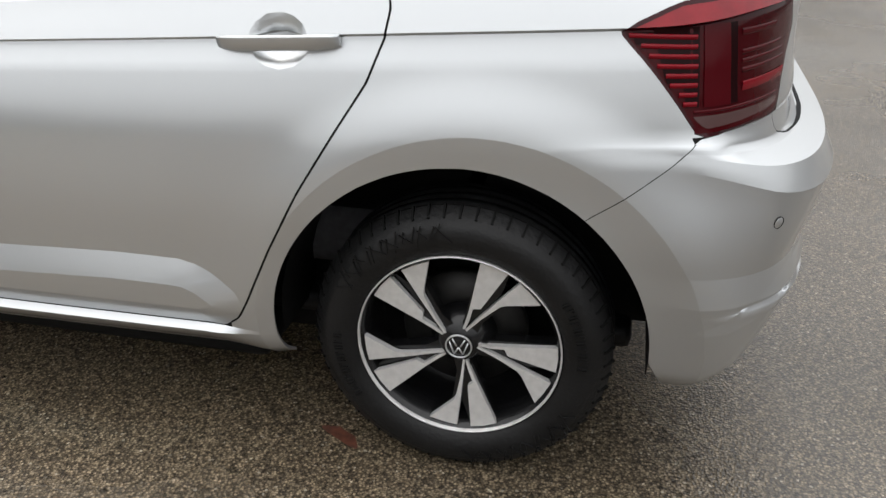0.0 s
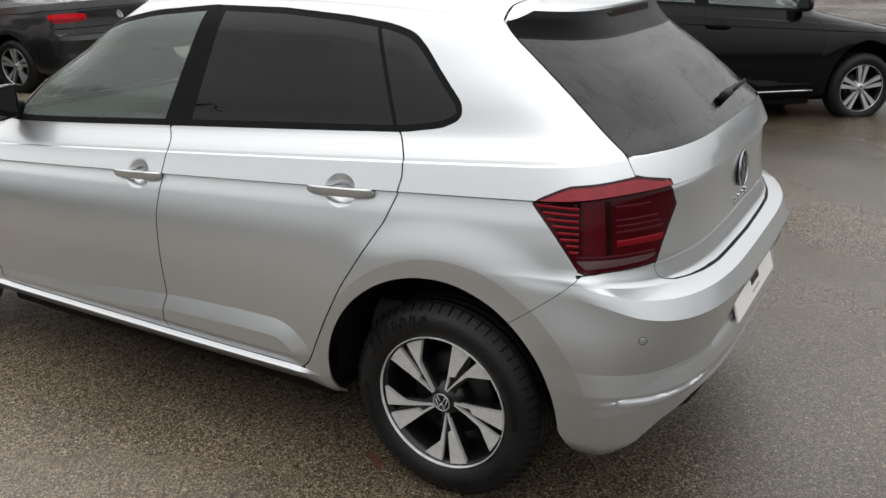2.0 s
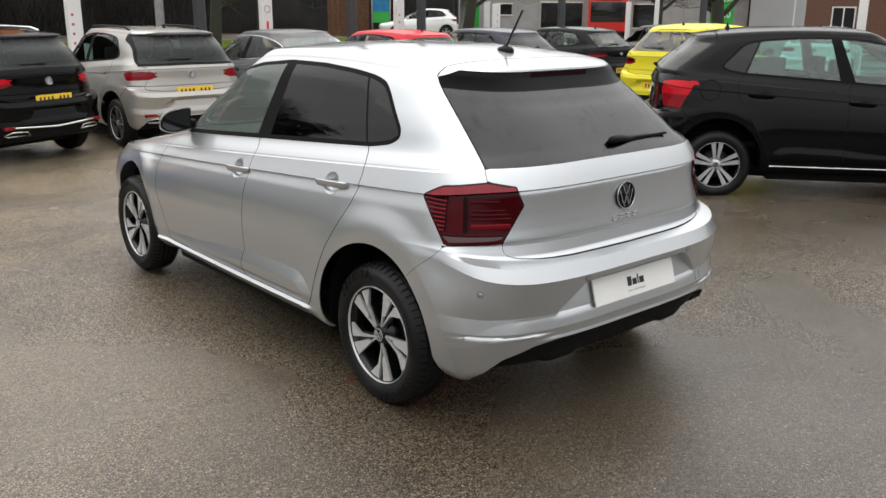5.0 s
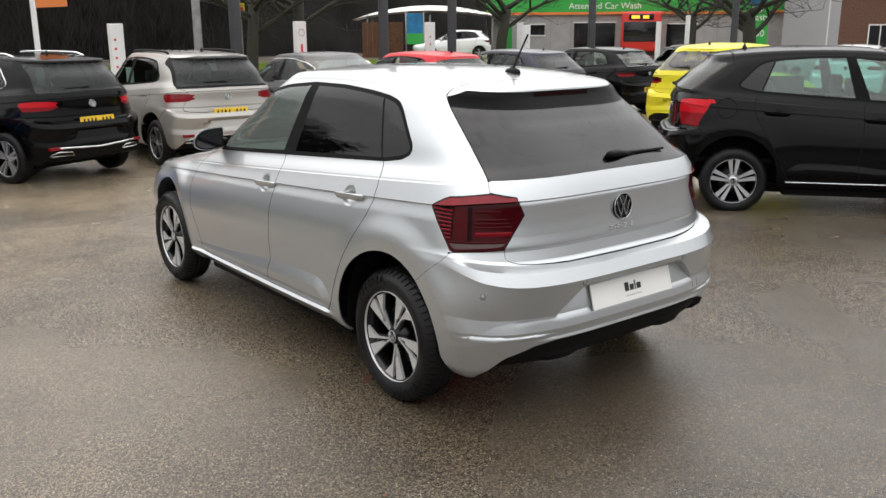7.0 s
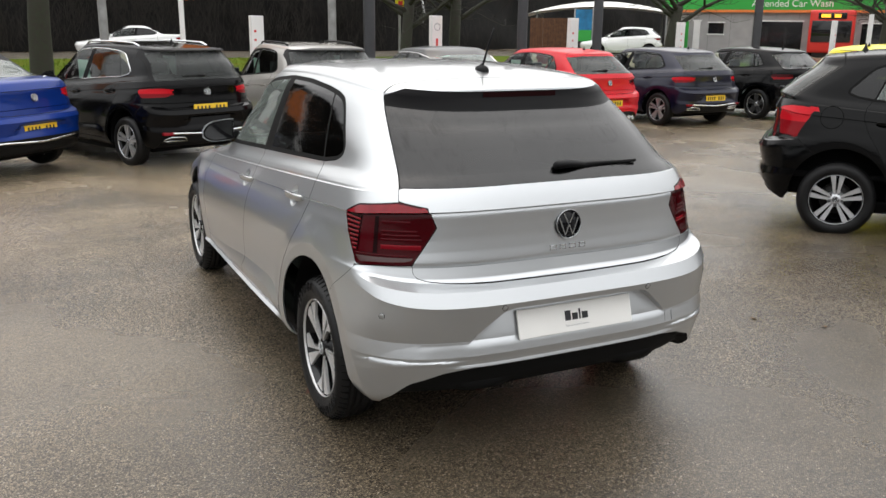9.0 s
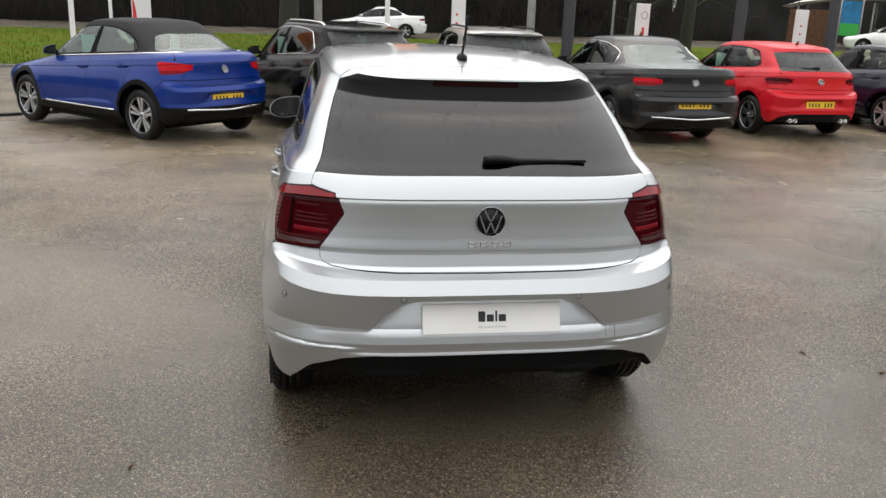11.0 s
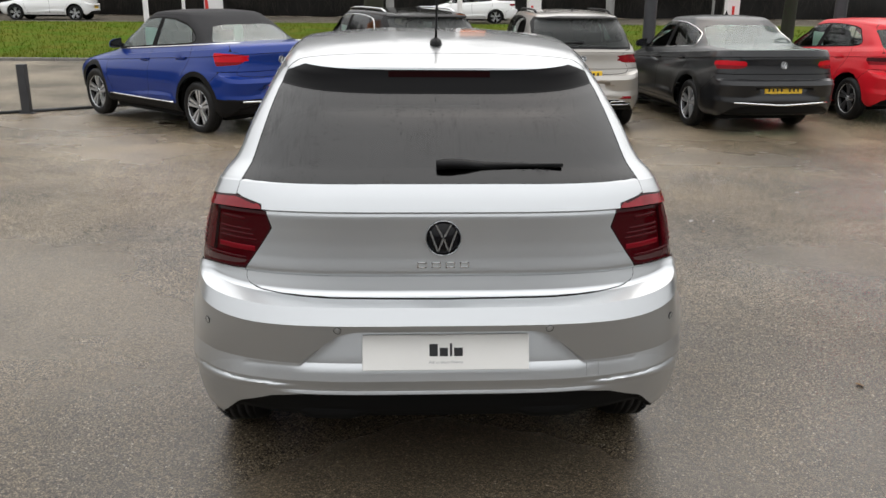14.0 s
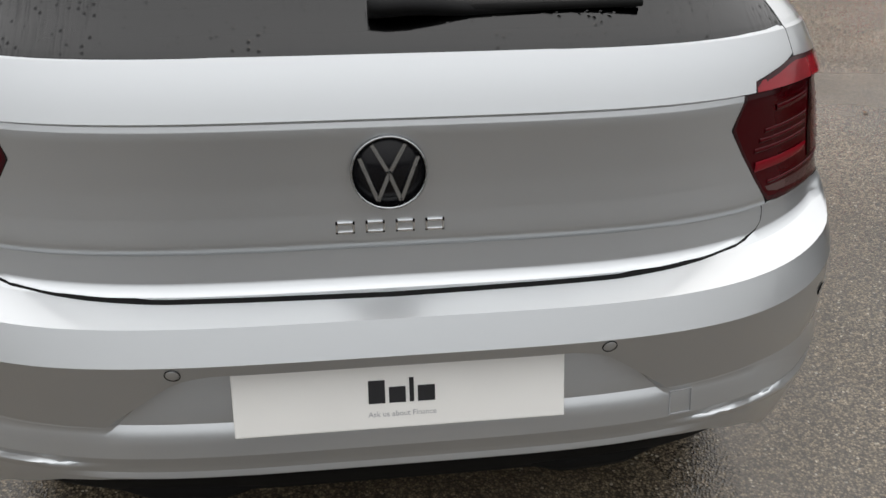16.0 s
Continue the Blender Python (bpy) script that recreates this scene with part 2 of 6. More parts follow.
def prism(poly, d0, d1, plane="xz", bm=None, m=None):
    """A flat polygon given thickness from d0 to d1 along the third axis."""
    bm = bm or bmesh.new()
    def at(p, d):
        co = {"xz": (p[0], d, p[1]), "yz": (d, p[0], p[1]), "xy": (p[0], p[1], d)}[plane]
        return bm.verts.new(m @ Vector(co) if m is not None else co)
    a, b = [at(p, d0) for p in poly], [at(p, d1) for p in poly]
    bm.faces.new(a), bm.faces.new(b[::-1])
    for i in range(len(poly)):
        j = (i + 1) % len(poly)
        bm.faces.new((a[j], a[i], b[i], b[j]))
    bmesh.ops.recalc_face_normals(bm, faces=bm.faces)
    return bm


def pchip(xs, ys, x):
    """Smooth curve through a few keys that never overshoots them."""
    xs, ys, x = np.asarray(xs, float), np.asarray(ys, float), np.asarray(x, float)
    h, d = np.diff(xs), np.diff(ys) / np.diff(xs)
    s = np.zeros(len(xs))
    s[0], s[-1] = d[0], d[-1]
    for i in range(1, len(xs) - 1):
        if d[i - 1] * d[i] > 0:
            s[i] = 2 * d[i - 1] * d[i] / (d[i - 1] + d[i])
    i = np.clip(np.searchsorted(xs, x) - 1, 0, len(h) - 1)
    t = (x - xs[i]) / h[i]
    return (1 + 2 * t) * (1 - t) ** 2 * ys[i] + t * (1 - t) ** 2 * h[i] * s[i] + t * t * (3 - 2 * t) * ys[i + 1] + t * t * (t - 1) * h[i] * s[i + 1]


def poly_dist(u, v, poly):
    """Signed distance to a closed polygon, below zero inside."""
    p = np.asarray(poly, float)
    best, inside = np.full(u.shape, 1e9), np.zeros(u.shape, bool)
    for (ax, ay), (bx, by) in zip(p, np.roll(p, -1, 0)):
        ex, ey = bx - ax, by - ay
        t = np.clip(((u - ax) * ex + (v - ay) * ey) / (ex * ex + ey * ey + 1e-12), 0, 1)
        best = np.minimum(best, np.hypot(u - ax - t * ex, v - ay - t * ey))
        cross = ((ay > v) != (by > v)) & (u < (bx - ax) * (v - ay) / ((by - ay) if by != ay else 1e-12) + ax)
        inside ^= cross
    return np.where(inside, -best, best)


def rounded(poly, r, steps=4):
    """Cuts the corners of a polygon into short arcs."""
    out = []
    n = len(poly)
    for i in range(n):
        p, a, b = Vector(poly[i]), Vector(poly[i - 1]), Vector(poly[(i + 1) % n])
        k = min(r, (a - p).length * 0.45, (b - p).length * 0.45)
        s, e = p + (a - p).normalized() * k, p + (b - p).normalized() * k
        for j in range(steps + 1):
            t = j / steps
            q = (1 - t) ** 2 * s + 2 * t * (1 - t) * p + t * t * e
            out.append((q.x, q.y))
    return out


def smooth01(x):
    x = np.clip(x, 0, 1)
    return x * x * (3 - 2 * x)


def coords(bm):
    return np.array([v.co[:] for v in bm.verts]).reshape(-1, 3)


def cut(bm, value, eps=0.0006, crease=False):
    """Cuts the surface along value = 0, so that edges lie on the line."""
    bm.verts.ensure_lookup_table()
    bm.verts.index_update()
    d = value(coords(bm))
    zero = {bm.verts[int(i)] for i in np.where(np.abs(d) < eps)[0]}
    ev = np.array([(e.verts[0].index, e.verts[1].index) for e in bm.edges])
    a, b = d[ev[:, 0]], d[ev[:, 1]]
    hits = np.where((a * b < 0) & (np.abs(a) >= eps) & (np.abs(b) >= eps))[0]
    bm.edges.ensure_lookup_table()
    todo = [(bm.edges[int(i)], float(a[i] / (a[i] - b[i]))) for i in hits]
    for e, t in todo:
        _, v = bmesh.utils.edge_split(e, e.verts[0], t)
        zero.add(v)
    faces = {f for v in zero for f in v.link_faces}
    for f in faces:
        zs = [v for v in f.verts if v in zero]
        if len(zs) == 2:
            e = bm.edges.get(zs)
            if e is None:
                bmesh.utils.face_split(f, zs[0], zs[1])
        elif len(zs) == 4 and len(f.verts) > 5:
            try:
                bmesh.utils.face_split(f, zs[0], zs[1])
            except ValueError:
                pass
    if crease:
        for e in bm.edges:
            if e.verts[0] in zero and e.verts[1] in zero:
                e.smooth = False


# ---- vehicles ----
# half width by height
WIDTH_LOW = [(0.235, 0.790), (0.262, 0.822), (0.315, 0.848), (0.43, 0.862), (0.57, 0.866), (0.72, 0.852), (0.86, 0.819), (0.912, 0.799), (0.919, 0.797), (0.925, 0.804)]
WIDTH_TOP = [(1.000, 0.7735), (1.0045, 0.7665), (1.012, 0.7635), (1.066, 0.722), (1.15, 0.692), (1.25, 0.656), (1.33, 0.622), (1.378, 0.592), (1.392, 0.580), (1.397, 0.578), (1.424, 0.545), (1.434, 0.485), (1.446, 0.35), (1.456, 0.2)]
# fall per metre forwards
FALL = [(0.235, 0.0), (0.5, -0.005), (0.7, -0.025), (0.926, -0.065), (1.012, -0.077), (1.066, -0.070), (1.15, -0.05), (1.25, -0.025), (1.33, 0.0), (1.456, 0.0)]
# reach of the tail on the centre line
REAR_LOW = [(0.235, -0.58), (0.265, -0.64), (0.315, -0.668), (0.392, -0.6865), (0.402, -0.689), (0.412, -0.6845), (0.447, -0.6935), (0.50, -0.683), (0.632, -0.715), (0.678, -0.690), (0.690, -0.632), (0.698, -0.618), (0.746, -0.608), (0.754, -0.616), (0.80, -0.6085), (0.84, -0.6045), (0.88, -0.604), (0.912, -0.6050), (0.919, -0.602), (0.925, -0.614)]
REAR_TOP = [(1.004, -0.576), (1.012, -0.569)]
for zt in np.linspace(1.03, 1.352, 15):
    # straight, slightly bowed rear pane below the roof's curve
    kk = np.interp(zt, [1.012, 1.066, 1.15, 1.25, 1.33, 1.456], [-0.077, -0.070, -0.05, -0.025, 0.0, 0.0])
    tt = min(max((zt - 1.15) / 0.21, 0), 1)
    tt = tt * tt * (3 - 2 * tt)
    lo, hi = -0.7, -0.1
    for _ in range(40):
        yy = (lo + hi) / 2
        gap = zt + kk * yy - tt * 0.062 * (yy - 0.72) ** 2 - (1.056 + 0.794 * (yy + 0.569))
        lo, hi = (yy, hi) if gap > 0 else (lo, yy)
    REAR_TOP.append((round(float(zt), 4), round(yy - 0.010 * math.sin(math.pi * (zt - 1.012) / 0.34), 4)))
REAR_TOP += [(1.357, REAR_TOP[-1][1] + 0.006), (1.419, -0.214), (1.427, -0.212), (1.435, -0.185), (1.446, -0.04), (1.456, 0.15)]
# reach of the nose
FRONT = [(0.235, 3.05), (0.265, 3.20), (0.43, 3.30), (0.63, 3.34), (0.754, 3.32), (0.926, 3.25), (1.012, 2.82), (1.066, 2.28), (1.15, 2.02), (1.25, 1.74), (1.33, 1.52), (1.392, 1.37), (1.432, 1.27), (1.446, 1.21), (1.456, 1.17)]
# lift of the tail's ledges towards the corners
LIFT = [(0.235, 0.0), (0.54, 0.03), (0.618, 0.075), (0.632, 0.08), (0.678, 0.055), (0.690, 0.048), (0.698, 0.045), (0.746, 0.012), (0.84, 0.0), (1.456, 0.0)]
WIDTH, REAR = WIDTH_LOW + WIDTH_TOP, REAR_LOW + REAR_TOP
SALOON_REAR = REAR_LOW + [(1.004, -0.58), (1.02, -0.52), (1.05, -0.36), (1.08, -0.22), (1.15, -0.08), (1.25, 0.12), (1.33, 0.28), (1.40, 0.42), (1.432, 0.52), (1.446, 0.60), (1.456, 0.70)]
OPEN_REAR = REAR_LOW + [(1.004, -0.575), (1.04, -0.57), (1.055, -0.50), (1.078, -0.33), (1.10, -0.25), (1.15, -0.16), (1.25, -0.02), (1.33, 0.12), (1.40, 0.28), (1.432, 0.40), (1.446, 0.52), (1.456, 0.65)]
UPRIGHT_REAR = REAR_LOW + [(1.004, -0.58), (1.066, -0.565), (1.15, -0.535), (1.25, -0.49), (1.33, -0.445), (1.378, -0.42), (1.392, -0.42), (1.400, -0.46), (1.416, -0.46), (1.432, -0.38), (1.446, -0.15), (1.456, 0.1)]


class Shape:
    """The measures of a car body: curves by height, wheels, roof fall, and scale along each axis."""

    def __init__(self, rear=REAR, wheelbase=2.551, radius=0.303, yc=1.15, roof=0.062, peak=0.72, cols=170, rows=100, sx=1.0, sy=1.0, sz=1.0, tail=0.0):
        self.rear, self.wheelbase, self.radius, self.yc, self.roof, self.peak = rear, wheelbase, radius, yc, roof, peak
        self.cols, self.rows, self.sx, self.sy, self.sz, self.tail = cols, rows, sx, sy, sz, tail


def body_grid(S):
    """The bare closed skin of a car: plan outlines stacked by height."""
    keys = [z for z, _ in S.rear] + [z for z, _ in WIDTH]
    z = np.unique(np.round(np.concatenate([np.linspace(0.235, 1.456, S.rows), keys, np.linspace(1.42, 1.456, S.rows // 8)]), 4))
    z = z[np.concatenate([[True], np.diff(z) > 0.0012])]
    w, k, yr, yf, up = (pchip(*zip(*c), z) for c in (WIDTH, FALL, S.rear, FRONT, LIFT))
    # true creases on the tail and along the flank
    yr = np.where((z > 0.38) & (z < 1.002), np.interp(z, *zip(*S.rear)), yr)
    w = np.where((z > 0.90) & (z < 1.02), np.interp(z, *zip(*WIDTH)), w)
    yr = yr + S.tail * (1 - smooth01((z - 1.0) / 0.06))
    top = smooth01((z - 1.15) / 0.21)
    p = pchip([0.2, 0.6, 0.78, 0.93, 1.05, 1.3, 1.46], [14, 14, 17, 20, 16, 12, 8], z)
    bow = pchip([0.2, 0.5, 0.93, 1.36, 1.408, 1.428, 1.456], [0.17, 0.18, 0.20, 0.19, 0.13, 0.135, 0.18], z)
    plain = np.where((z > 0.30) & (z < 0.76), np.interp(z, [0.30, 0.40, 0.412, 0.447, 0.50, 0.632, 0.70, 0.76], [-0.660, -0.687, -0.690, -0.705, -0.684, -0.692, -0.655, -0.612]) + S.tail, yr)
    fade = np.where(z > 0.43, 0.925, 0.55)
    bm = bmesh.new()
    rows = []
    m = 500
    for i in range(len(z)):
        t = np.linspace(0, math.pi / 2, m)
        a = 0.5 ** (1 / p[i])
        ca = np.linspace(0, a, 160)
        fa = np.linspace(a, 0, 160)[1:]
        c = np.concatenate([ca, (1 - fa ** p[i]) ** (1 / p[i])])
        f = np.concatenate([(1 - ca ** p[i]) ** (1 / p[i]), fa])
        ry = S.yc - f * (S.yc - yr[i] - (plain[i] - yr[i]) * smooth01((c - fade[i]) / (0.06 if z[i] > 0.43 else 0.14))) + bow[i] * c ** 4 * f ** 8
        raised = up[i] * smooth01((ry + 0.70) / 0.35) * (1 - smooth01((ry + 0.3) / 0.5))
        rx = c * np.interp(z[i] + raised, z, w) * (1 - 0.06 * f * f)
        cf = np.cos(t)
        ff = (1 - cf ** 4.6) ** (1 / 4.6)
        fx, fy = cf * w[i], S.yc + ff * (yf[i] - S.yc)
        x, y = np.concatenate([rx, fx[1:]]), np.concatenate([ry, fy[1:]])
        L = np.concatenate([[0], np.cumsum(np.hypot(np.diff(x), np.diff(y)))])
        u = np.linspace(0, 1, S.cols + 1)
        u = 0.7 * u + 0.3 * u * u
        x, y = np.interp(u * L[-1], L, x), np.interp(u * L[-1], L, y)
        zz = z[i] + k[i] * y - top[i] * S.roof * (y - S.peak) ** 2 + up[i] * smooth01((y + 0.70) / 0.35) * (1 - smooth01((y + 0.3) / 0.5))
        zz = zz + 0.012 * smooth01((-0.3 - y) / 0.2) * np.exp(-((z[i] - 0.95) / 0.06) ** 2)
        left = [bm.verts.new((-x[j], y[j], zz[j])) for j in range(len(x))]
        right = [bm.verts.new((x[j], y[j], zz[j])) for j in range(len(x) - 2, 0, -1)]
        rows.append(left + right)
    for a, b in zip(rows, rows[1:]):
        q = len(a)
        for j in range(q):
            bm.faces.new((a[(j + 1) % q], a[j], b[j], b[(j + 1) % q]))
    # the crown of the roof, strip by strip
    top = rows[-1]
    n = S.cols
    for j in range(n):
        q = [top[j], top[j + 1]] + ([top[-(j + 1)]] if j + 1 < n else []) + ([top[-j]] if j else [])
        bm.faces.new(q)
    sharp = (0.402, 0.412, 0.447, 0.50, 0.632, 0.678, 0.690, 0.746, 0.754, 0.919, 0.925, 1.0, 1.0045, 1.012, 1.357, 1.419, 1.427)
    for zz, row in zip(z, rows):
        if min(abs(zz - q) for q in sharp) < 0.0006:
            for a, b in zip(row, row[1:] + row[:1]):
                tail_only = zz < 0.76 or 1.38 < zz
                if not tail_only or (a.co.y < (-0.57 if zz < 0.43 else -0.42) if zz < 0.76 else a.co.y < -0.06):
                    bm.edges.get((a, b)).smooth = False
    for vv in bm.verts:
        vv.co.x *= S.sx
        vv.co.y *= S.sy
        vv.co.z *= S.sz
    bmesh.ops.recalc_face_normals(bm, faces=bm.faces)
    return bm


def take(bm, faces, flange=0.0):
    """A new mesh of some faces, its rim turned inwards a little."""
    out = bmesh.new()
    vmap = {}
    for f in faces:
        vs = []
        for v in f.verts:
            if v not in vmap:
                vmap[v] = out.verts.new(v.co)
            vs.append(vmap[v])
        out.faces.new(vs)
    for f in faces:
        for e in f.edges:
            if not e.smooth:
                out.edges.get((vmap[e.verts[0]], vmap[e.verts[1]])).smooth = False
    out.normal_update()
    if flange > 0:
        edges = [e for e in out.edges if len(e.link_faces) == 1]
        make = []
        for e in edges:
            l = e.link_loops[0]
            a, b = l.vert, l.link_loop_next.vert
            make.append((a.co.copy(), b.co.copy(), a.normal.copy(), b.normal.copy()))
        for a, b, na, nb in make:
            q = [out.verts.new(c) for c in (b, a, a - flange * na, b - flange * nb)]
            out.faces.new(q)
    return out


def wheel_at(parent, x, y, r, side, style, width=0.185, rim_r=0.19):
    """One road wheel: tyre, rim with spokes, hub cap, brake disc. side -1 faces left."""
    w = new("wheel")
    w.parent = parent
    w.location = (x, y, r)
    if side > 0:
        w.rotation_euler = (0, 0, math.pi)
    h = width / 2
    # outer face looks to -x
    prof = [(rim_r - 0.004, -h + 0.03), (rim_r + 0.006, -h + 0.012), (rim_r + 0.03, -h + 0.002), (rim_r + 0.06, -h), (r - 0.03, -h + 0.006), (r - 0.012, -h + 0.018), (r - 0.002, -h + 0.04)]
    for g in (-0.045, -0.016, 0.014, 0.043):
        prof += [(r, g - 0.006), (r - 0.007, g - 0.003), (r - 0.007, g + 0.003), (r, g + 0.006)]
    prof += [(r - 0.002, h - 0.04), (r - 0.012, h - 0.018), (r - 0.03, h - 0.006), (rim_r + 0.05, h), (rim_r, h - 0.02)]
    part("tyre", lathe(prof, 72), RUBBER, w, "black rubber tyre, damp")
    # tread sipes on the shoulder
    bm = bmesh.new()
    for i in range(60):
        a = 2 * math.pi * i / 60
        m = Matrix.Rotation(a, 4, "X") @ Matrix.Translation((-h + 0.028, 0, r - 0.0085)) @ Matrix.Rotation(radians(-35), 4, "Y")
        box(bm, -0.016, -0.0022, -0.002, 0.016, 0.0022, 0.004, 0, m)
    if style == "twin":
        tagged(part("tread_groove", bm, SEAL, w, smooth=False), kind="stuff")
        # moulded hatching and raised marks on the sidewall
        bm = bmesh.new()
        mid = (rim_r + r) / 2 + 0.004
        for base in (125, 305):
            for i in range(22):
                a = radians(base + 2.6 * (i - 11))
                m = Matrix.Rotation(-a, 4, "X") @ Matrix.Translation((-h - 0.0008, mid + 0.004 * math.sin(i * 1.7), 0)) @ Matrix.Rotation(radians(28 if i % 3 else -40), 4, "X")
                box(bm, -0.0012, -0.022 + 0.006 * (i % 4), -0.0011, 0.003, 0.020, 0.0011, 0, m)
        for base in (196, 16):
            for i in range(11):
                a = radians(base + 3.4 * (i - 5))
                m = Matrix.Rotation(-a, 4, "X") @ Matrix.Translation((-h - 0.0006, rim_r + 0.040, 0))
                box(bm, -0.0012, -0.009, -0.0042, 0.003, 0.009, -0.0018, 0, m)
                box(bm, -0.0012, -0.009 + 0.012 * (i % 2), 0.0018, 0.003, 0.009, 0.0042, 0, m)
        tagged(part("sidewall_moulding", bm, RUBBER, w, smooth=False), kind="stuff")
    # barrel and rim edge
    part("rim_barrel", lathe([(rim_r - 0.002, -h + 0.02), (rim_r - 0.012, -h + 0.03), (rim_r - 0.02, 0.0), (rim_r - 0.02, h - 0.03), (0.05, h - 0.05)], 64), BLACK_RIM, w)
    edge = MACHINED if style != "silver" else SILVER_RIM
    part("rim_edge", lathe([(rim_r - 0.002, -h + 0.034), (rim_r + 0.0015, -h + 0.014), (rim_r, -h + 0.0105), (rim_r - 0.002, -h + 0.0125), (rim_r - 0.003, -h + 0.034)], 72), edge, w)
    part("brake_disc", lathe([(0.06, 0.0), (0.13, 0.0), (0.13, 0.02), (0.06, 0.02)], 40), STEEL, w)
    face = -h + 0.022
    if style == "twin":
        R = rim_r - 0.006
        # a pair leaves each point beside the cap: a hooked blade and one that flares at the rim
        hooked = [(0.175, 0.085), (0.30, 0.128), (0.425, 0.178), (0.905, 0.395), (0.955, 0.27), (0.985, 0.125), (0.49, 0.088), (0.435, 0.145), (0.30, 0.092), (0.185, 0.062)]
        flared = [(0.185, 0.058), (0.60, 0.020), (0.985, -0.022), (0.965, -0.16), (0.925, -0.315), (0.69, -0.072), (0.64, -0.038), (0.40, 0.010), (0.175, 0.036)]
        for i in range(5):
            a0 = radians(-89) + 2 * math.pi * i / 5
            for outline in (hooked, flared):
                pts = [(-R * (u * math.cos(a0) - v * math.sin(a0)), R * (u * math.sin(a0) + v * math.cos(a0))) for u, v in outline]
                bm = prism(pts, face, face + 0.012, "yz")
                for v in bm.verts:
                    rr = math.hypot(v.co.y, v.co.z)
                    v.co.x += 0.010 * (1 - rr / rim_r) ** 1.5
                part("spoke", bm, MACHINED, w, "diamond-cut alloy spoke", smooth=False)
        # gloss black webs behind the bright faces
        for i in range(5):
            a0 = radians(-89) + 2 * math.pi * i / 5
            pts = [(-rr * math.cos(a0 + t), rr * math.sin(a0 + t)) for rr, t in ((0.03, -0.6), (0.07, -0.10), (rim_r - 0.05, -0.12), (rim_r - 0.012, -0.33), (rim_r - 0.012, -0.04), (0.14, 0.02), (rim_r - 0.012, 0.10), (rim_r - 0.012, 0.41), (0.085, 0.45), (0.03, 0.6))]
            part("spoke_web", prism(pts, face + 0.0165, face + 0.045, "yz"), BLACK_RIM, w, smooth=False)
    else:
        n = 5
        mat = SILVER_RIM if style == "silver" else DARK_RIM
        for i in range(n):
            a0 = 2 * math.pi * i / n + 0.3
            for sgn in (-1, 1):
                pts = [(rr * math.cos(a0 + t * sgn), rr * math.sin(a0 + t * sgn)) for rr, t in ((0.03, 0.1), (rim_r - 0.006, 0.07), (rim_r - 0.006, 0.27), (0.06, 0.42))]
                bm = prism(pts, face, face + 0.03, "yz")
                for v in bm.verts:
                    v.co.x += 0.012 * (1 - math.hypot(v.co.y, v.co.z) / rim_r)
                part("spoke", bm, mat, w, smooth=False)
    part("hub", lathe([(0.001, face + 0.004), (0.034, face + 0.006), (0.048, face + 0.022), (0.062, face + 0.036), (0.07, face + 0.06)], 40), BLACK_RIM if style == "twin" else SILVER_RIM, w)
    cap = part("hub_cap", lathe([(0.0005, face + 0.0005), (0.026, face + 0.001), (0.0285, face + 0.004), (0.0285, face + 0.012)], 32), BLACK_RIM, w, "black centre cap with pale emblem")
    bm = lathe([(0.0245, face - 0.001), (0.0275, face - 0.001), (0.0275, face + 0.002), (0.0245, face + 0.002)], 32, closed=True)
    for x0, z0, x1, z1 in ((-0.013, 0.017, -0.004, 0.001), (0.013, 0.017, 0.004, 0.001), (-0.019, 0.010, -0.009, -0.018), (0.019, 0.010, 0.009, -0.018), (-0.009, -0.018, 0.0, -0.002), (0.009, -0.018, 0.0, -0.002)):
        tube([(face - 0.0005, x0, z0), (face - 0.0005, x1, z1)], 0.0017, 5, bm)
    part("emblem", bm, SILVER_RIM, cap)
    for i in range(5):
        a = 2 * math.pi * (i + 0.5) / 5
        part("wheel_bolt", lathe([(0.001, face + 0.012), (0.009, face + 0.012), (0.011, face + 0.03)], 8, m=Matrix.Translation((0, 0.05 * math.cos(a), 0.05 * math.sin(a)))), BLACK_RIM, w, smooth=False)
    return w


def badge(parent, x, y, z, r, tilt, back=GLOSS_BLACK, yaw=0):
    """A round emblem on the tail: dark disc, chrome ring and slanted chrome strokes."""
    m = Matrix.Translation((x, y, z)) @ Matrix.Rotation(radians(tilt), 4, "X")
    b = part("badge", lathe([(0.0005, -0.006), (r * 0.95, -0.004), (r, 0.006)], 48, "y", m=m), back, parent, "round emblem, chrome ring on gloss black")
    part("ring", lathe([(r * 0.93, -0.006), (r * 0.95, -0.009), (r * 0.99, -0.008), (r * 1.0, -0.002), (r * 0.93, -0.002)], 48, "y", closed=True, m=m), EMBLEM_METAL if back == EMBLEM_BLACK else CHROME, b)
    metal = EMBLEM_METAL if back == EMBLEM_BLACK else CHROME
    for x0, z0, x1, z1 in ((-0.42, 0.76, -0.04, 0.05), (0.42, 0.76, 0.04, 0.05), (-0.74, 0.42, -0.30, -0.75), (0.74, 0.42, 0.30, -0.75), (-0.30, -0.75, 0.0, -0.02), (0.30, -0.75, 0.0, -0.02)):
        p, q = Vector((x0, z0)) * r, Vector((x1, z1)) * r
        w = (q - p).normalized().orthogonal() * 0.05 * r
        part("stroke", prism([tuple(p - w), tuple(q - w), tuple(q + w), tuple(p + w)], -0.0078, -0.003, "xz", m=m), metal, b, smooth=False)
    return b


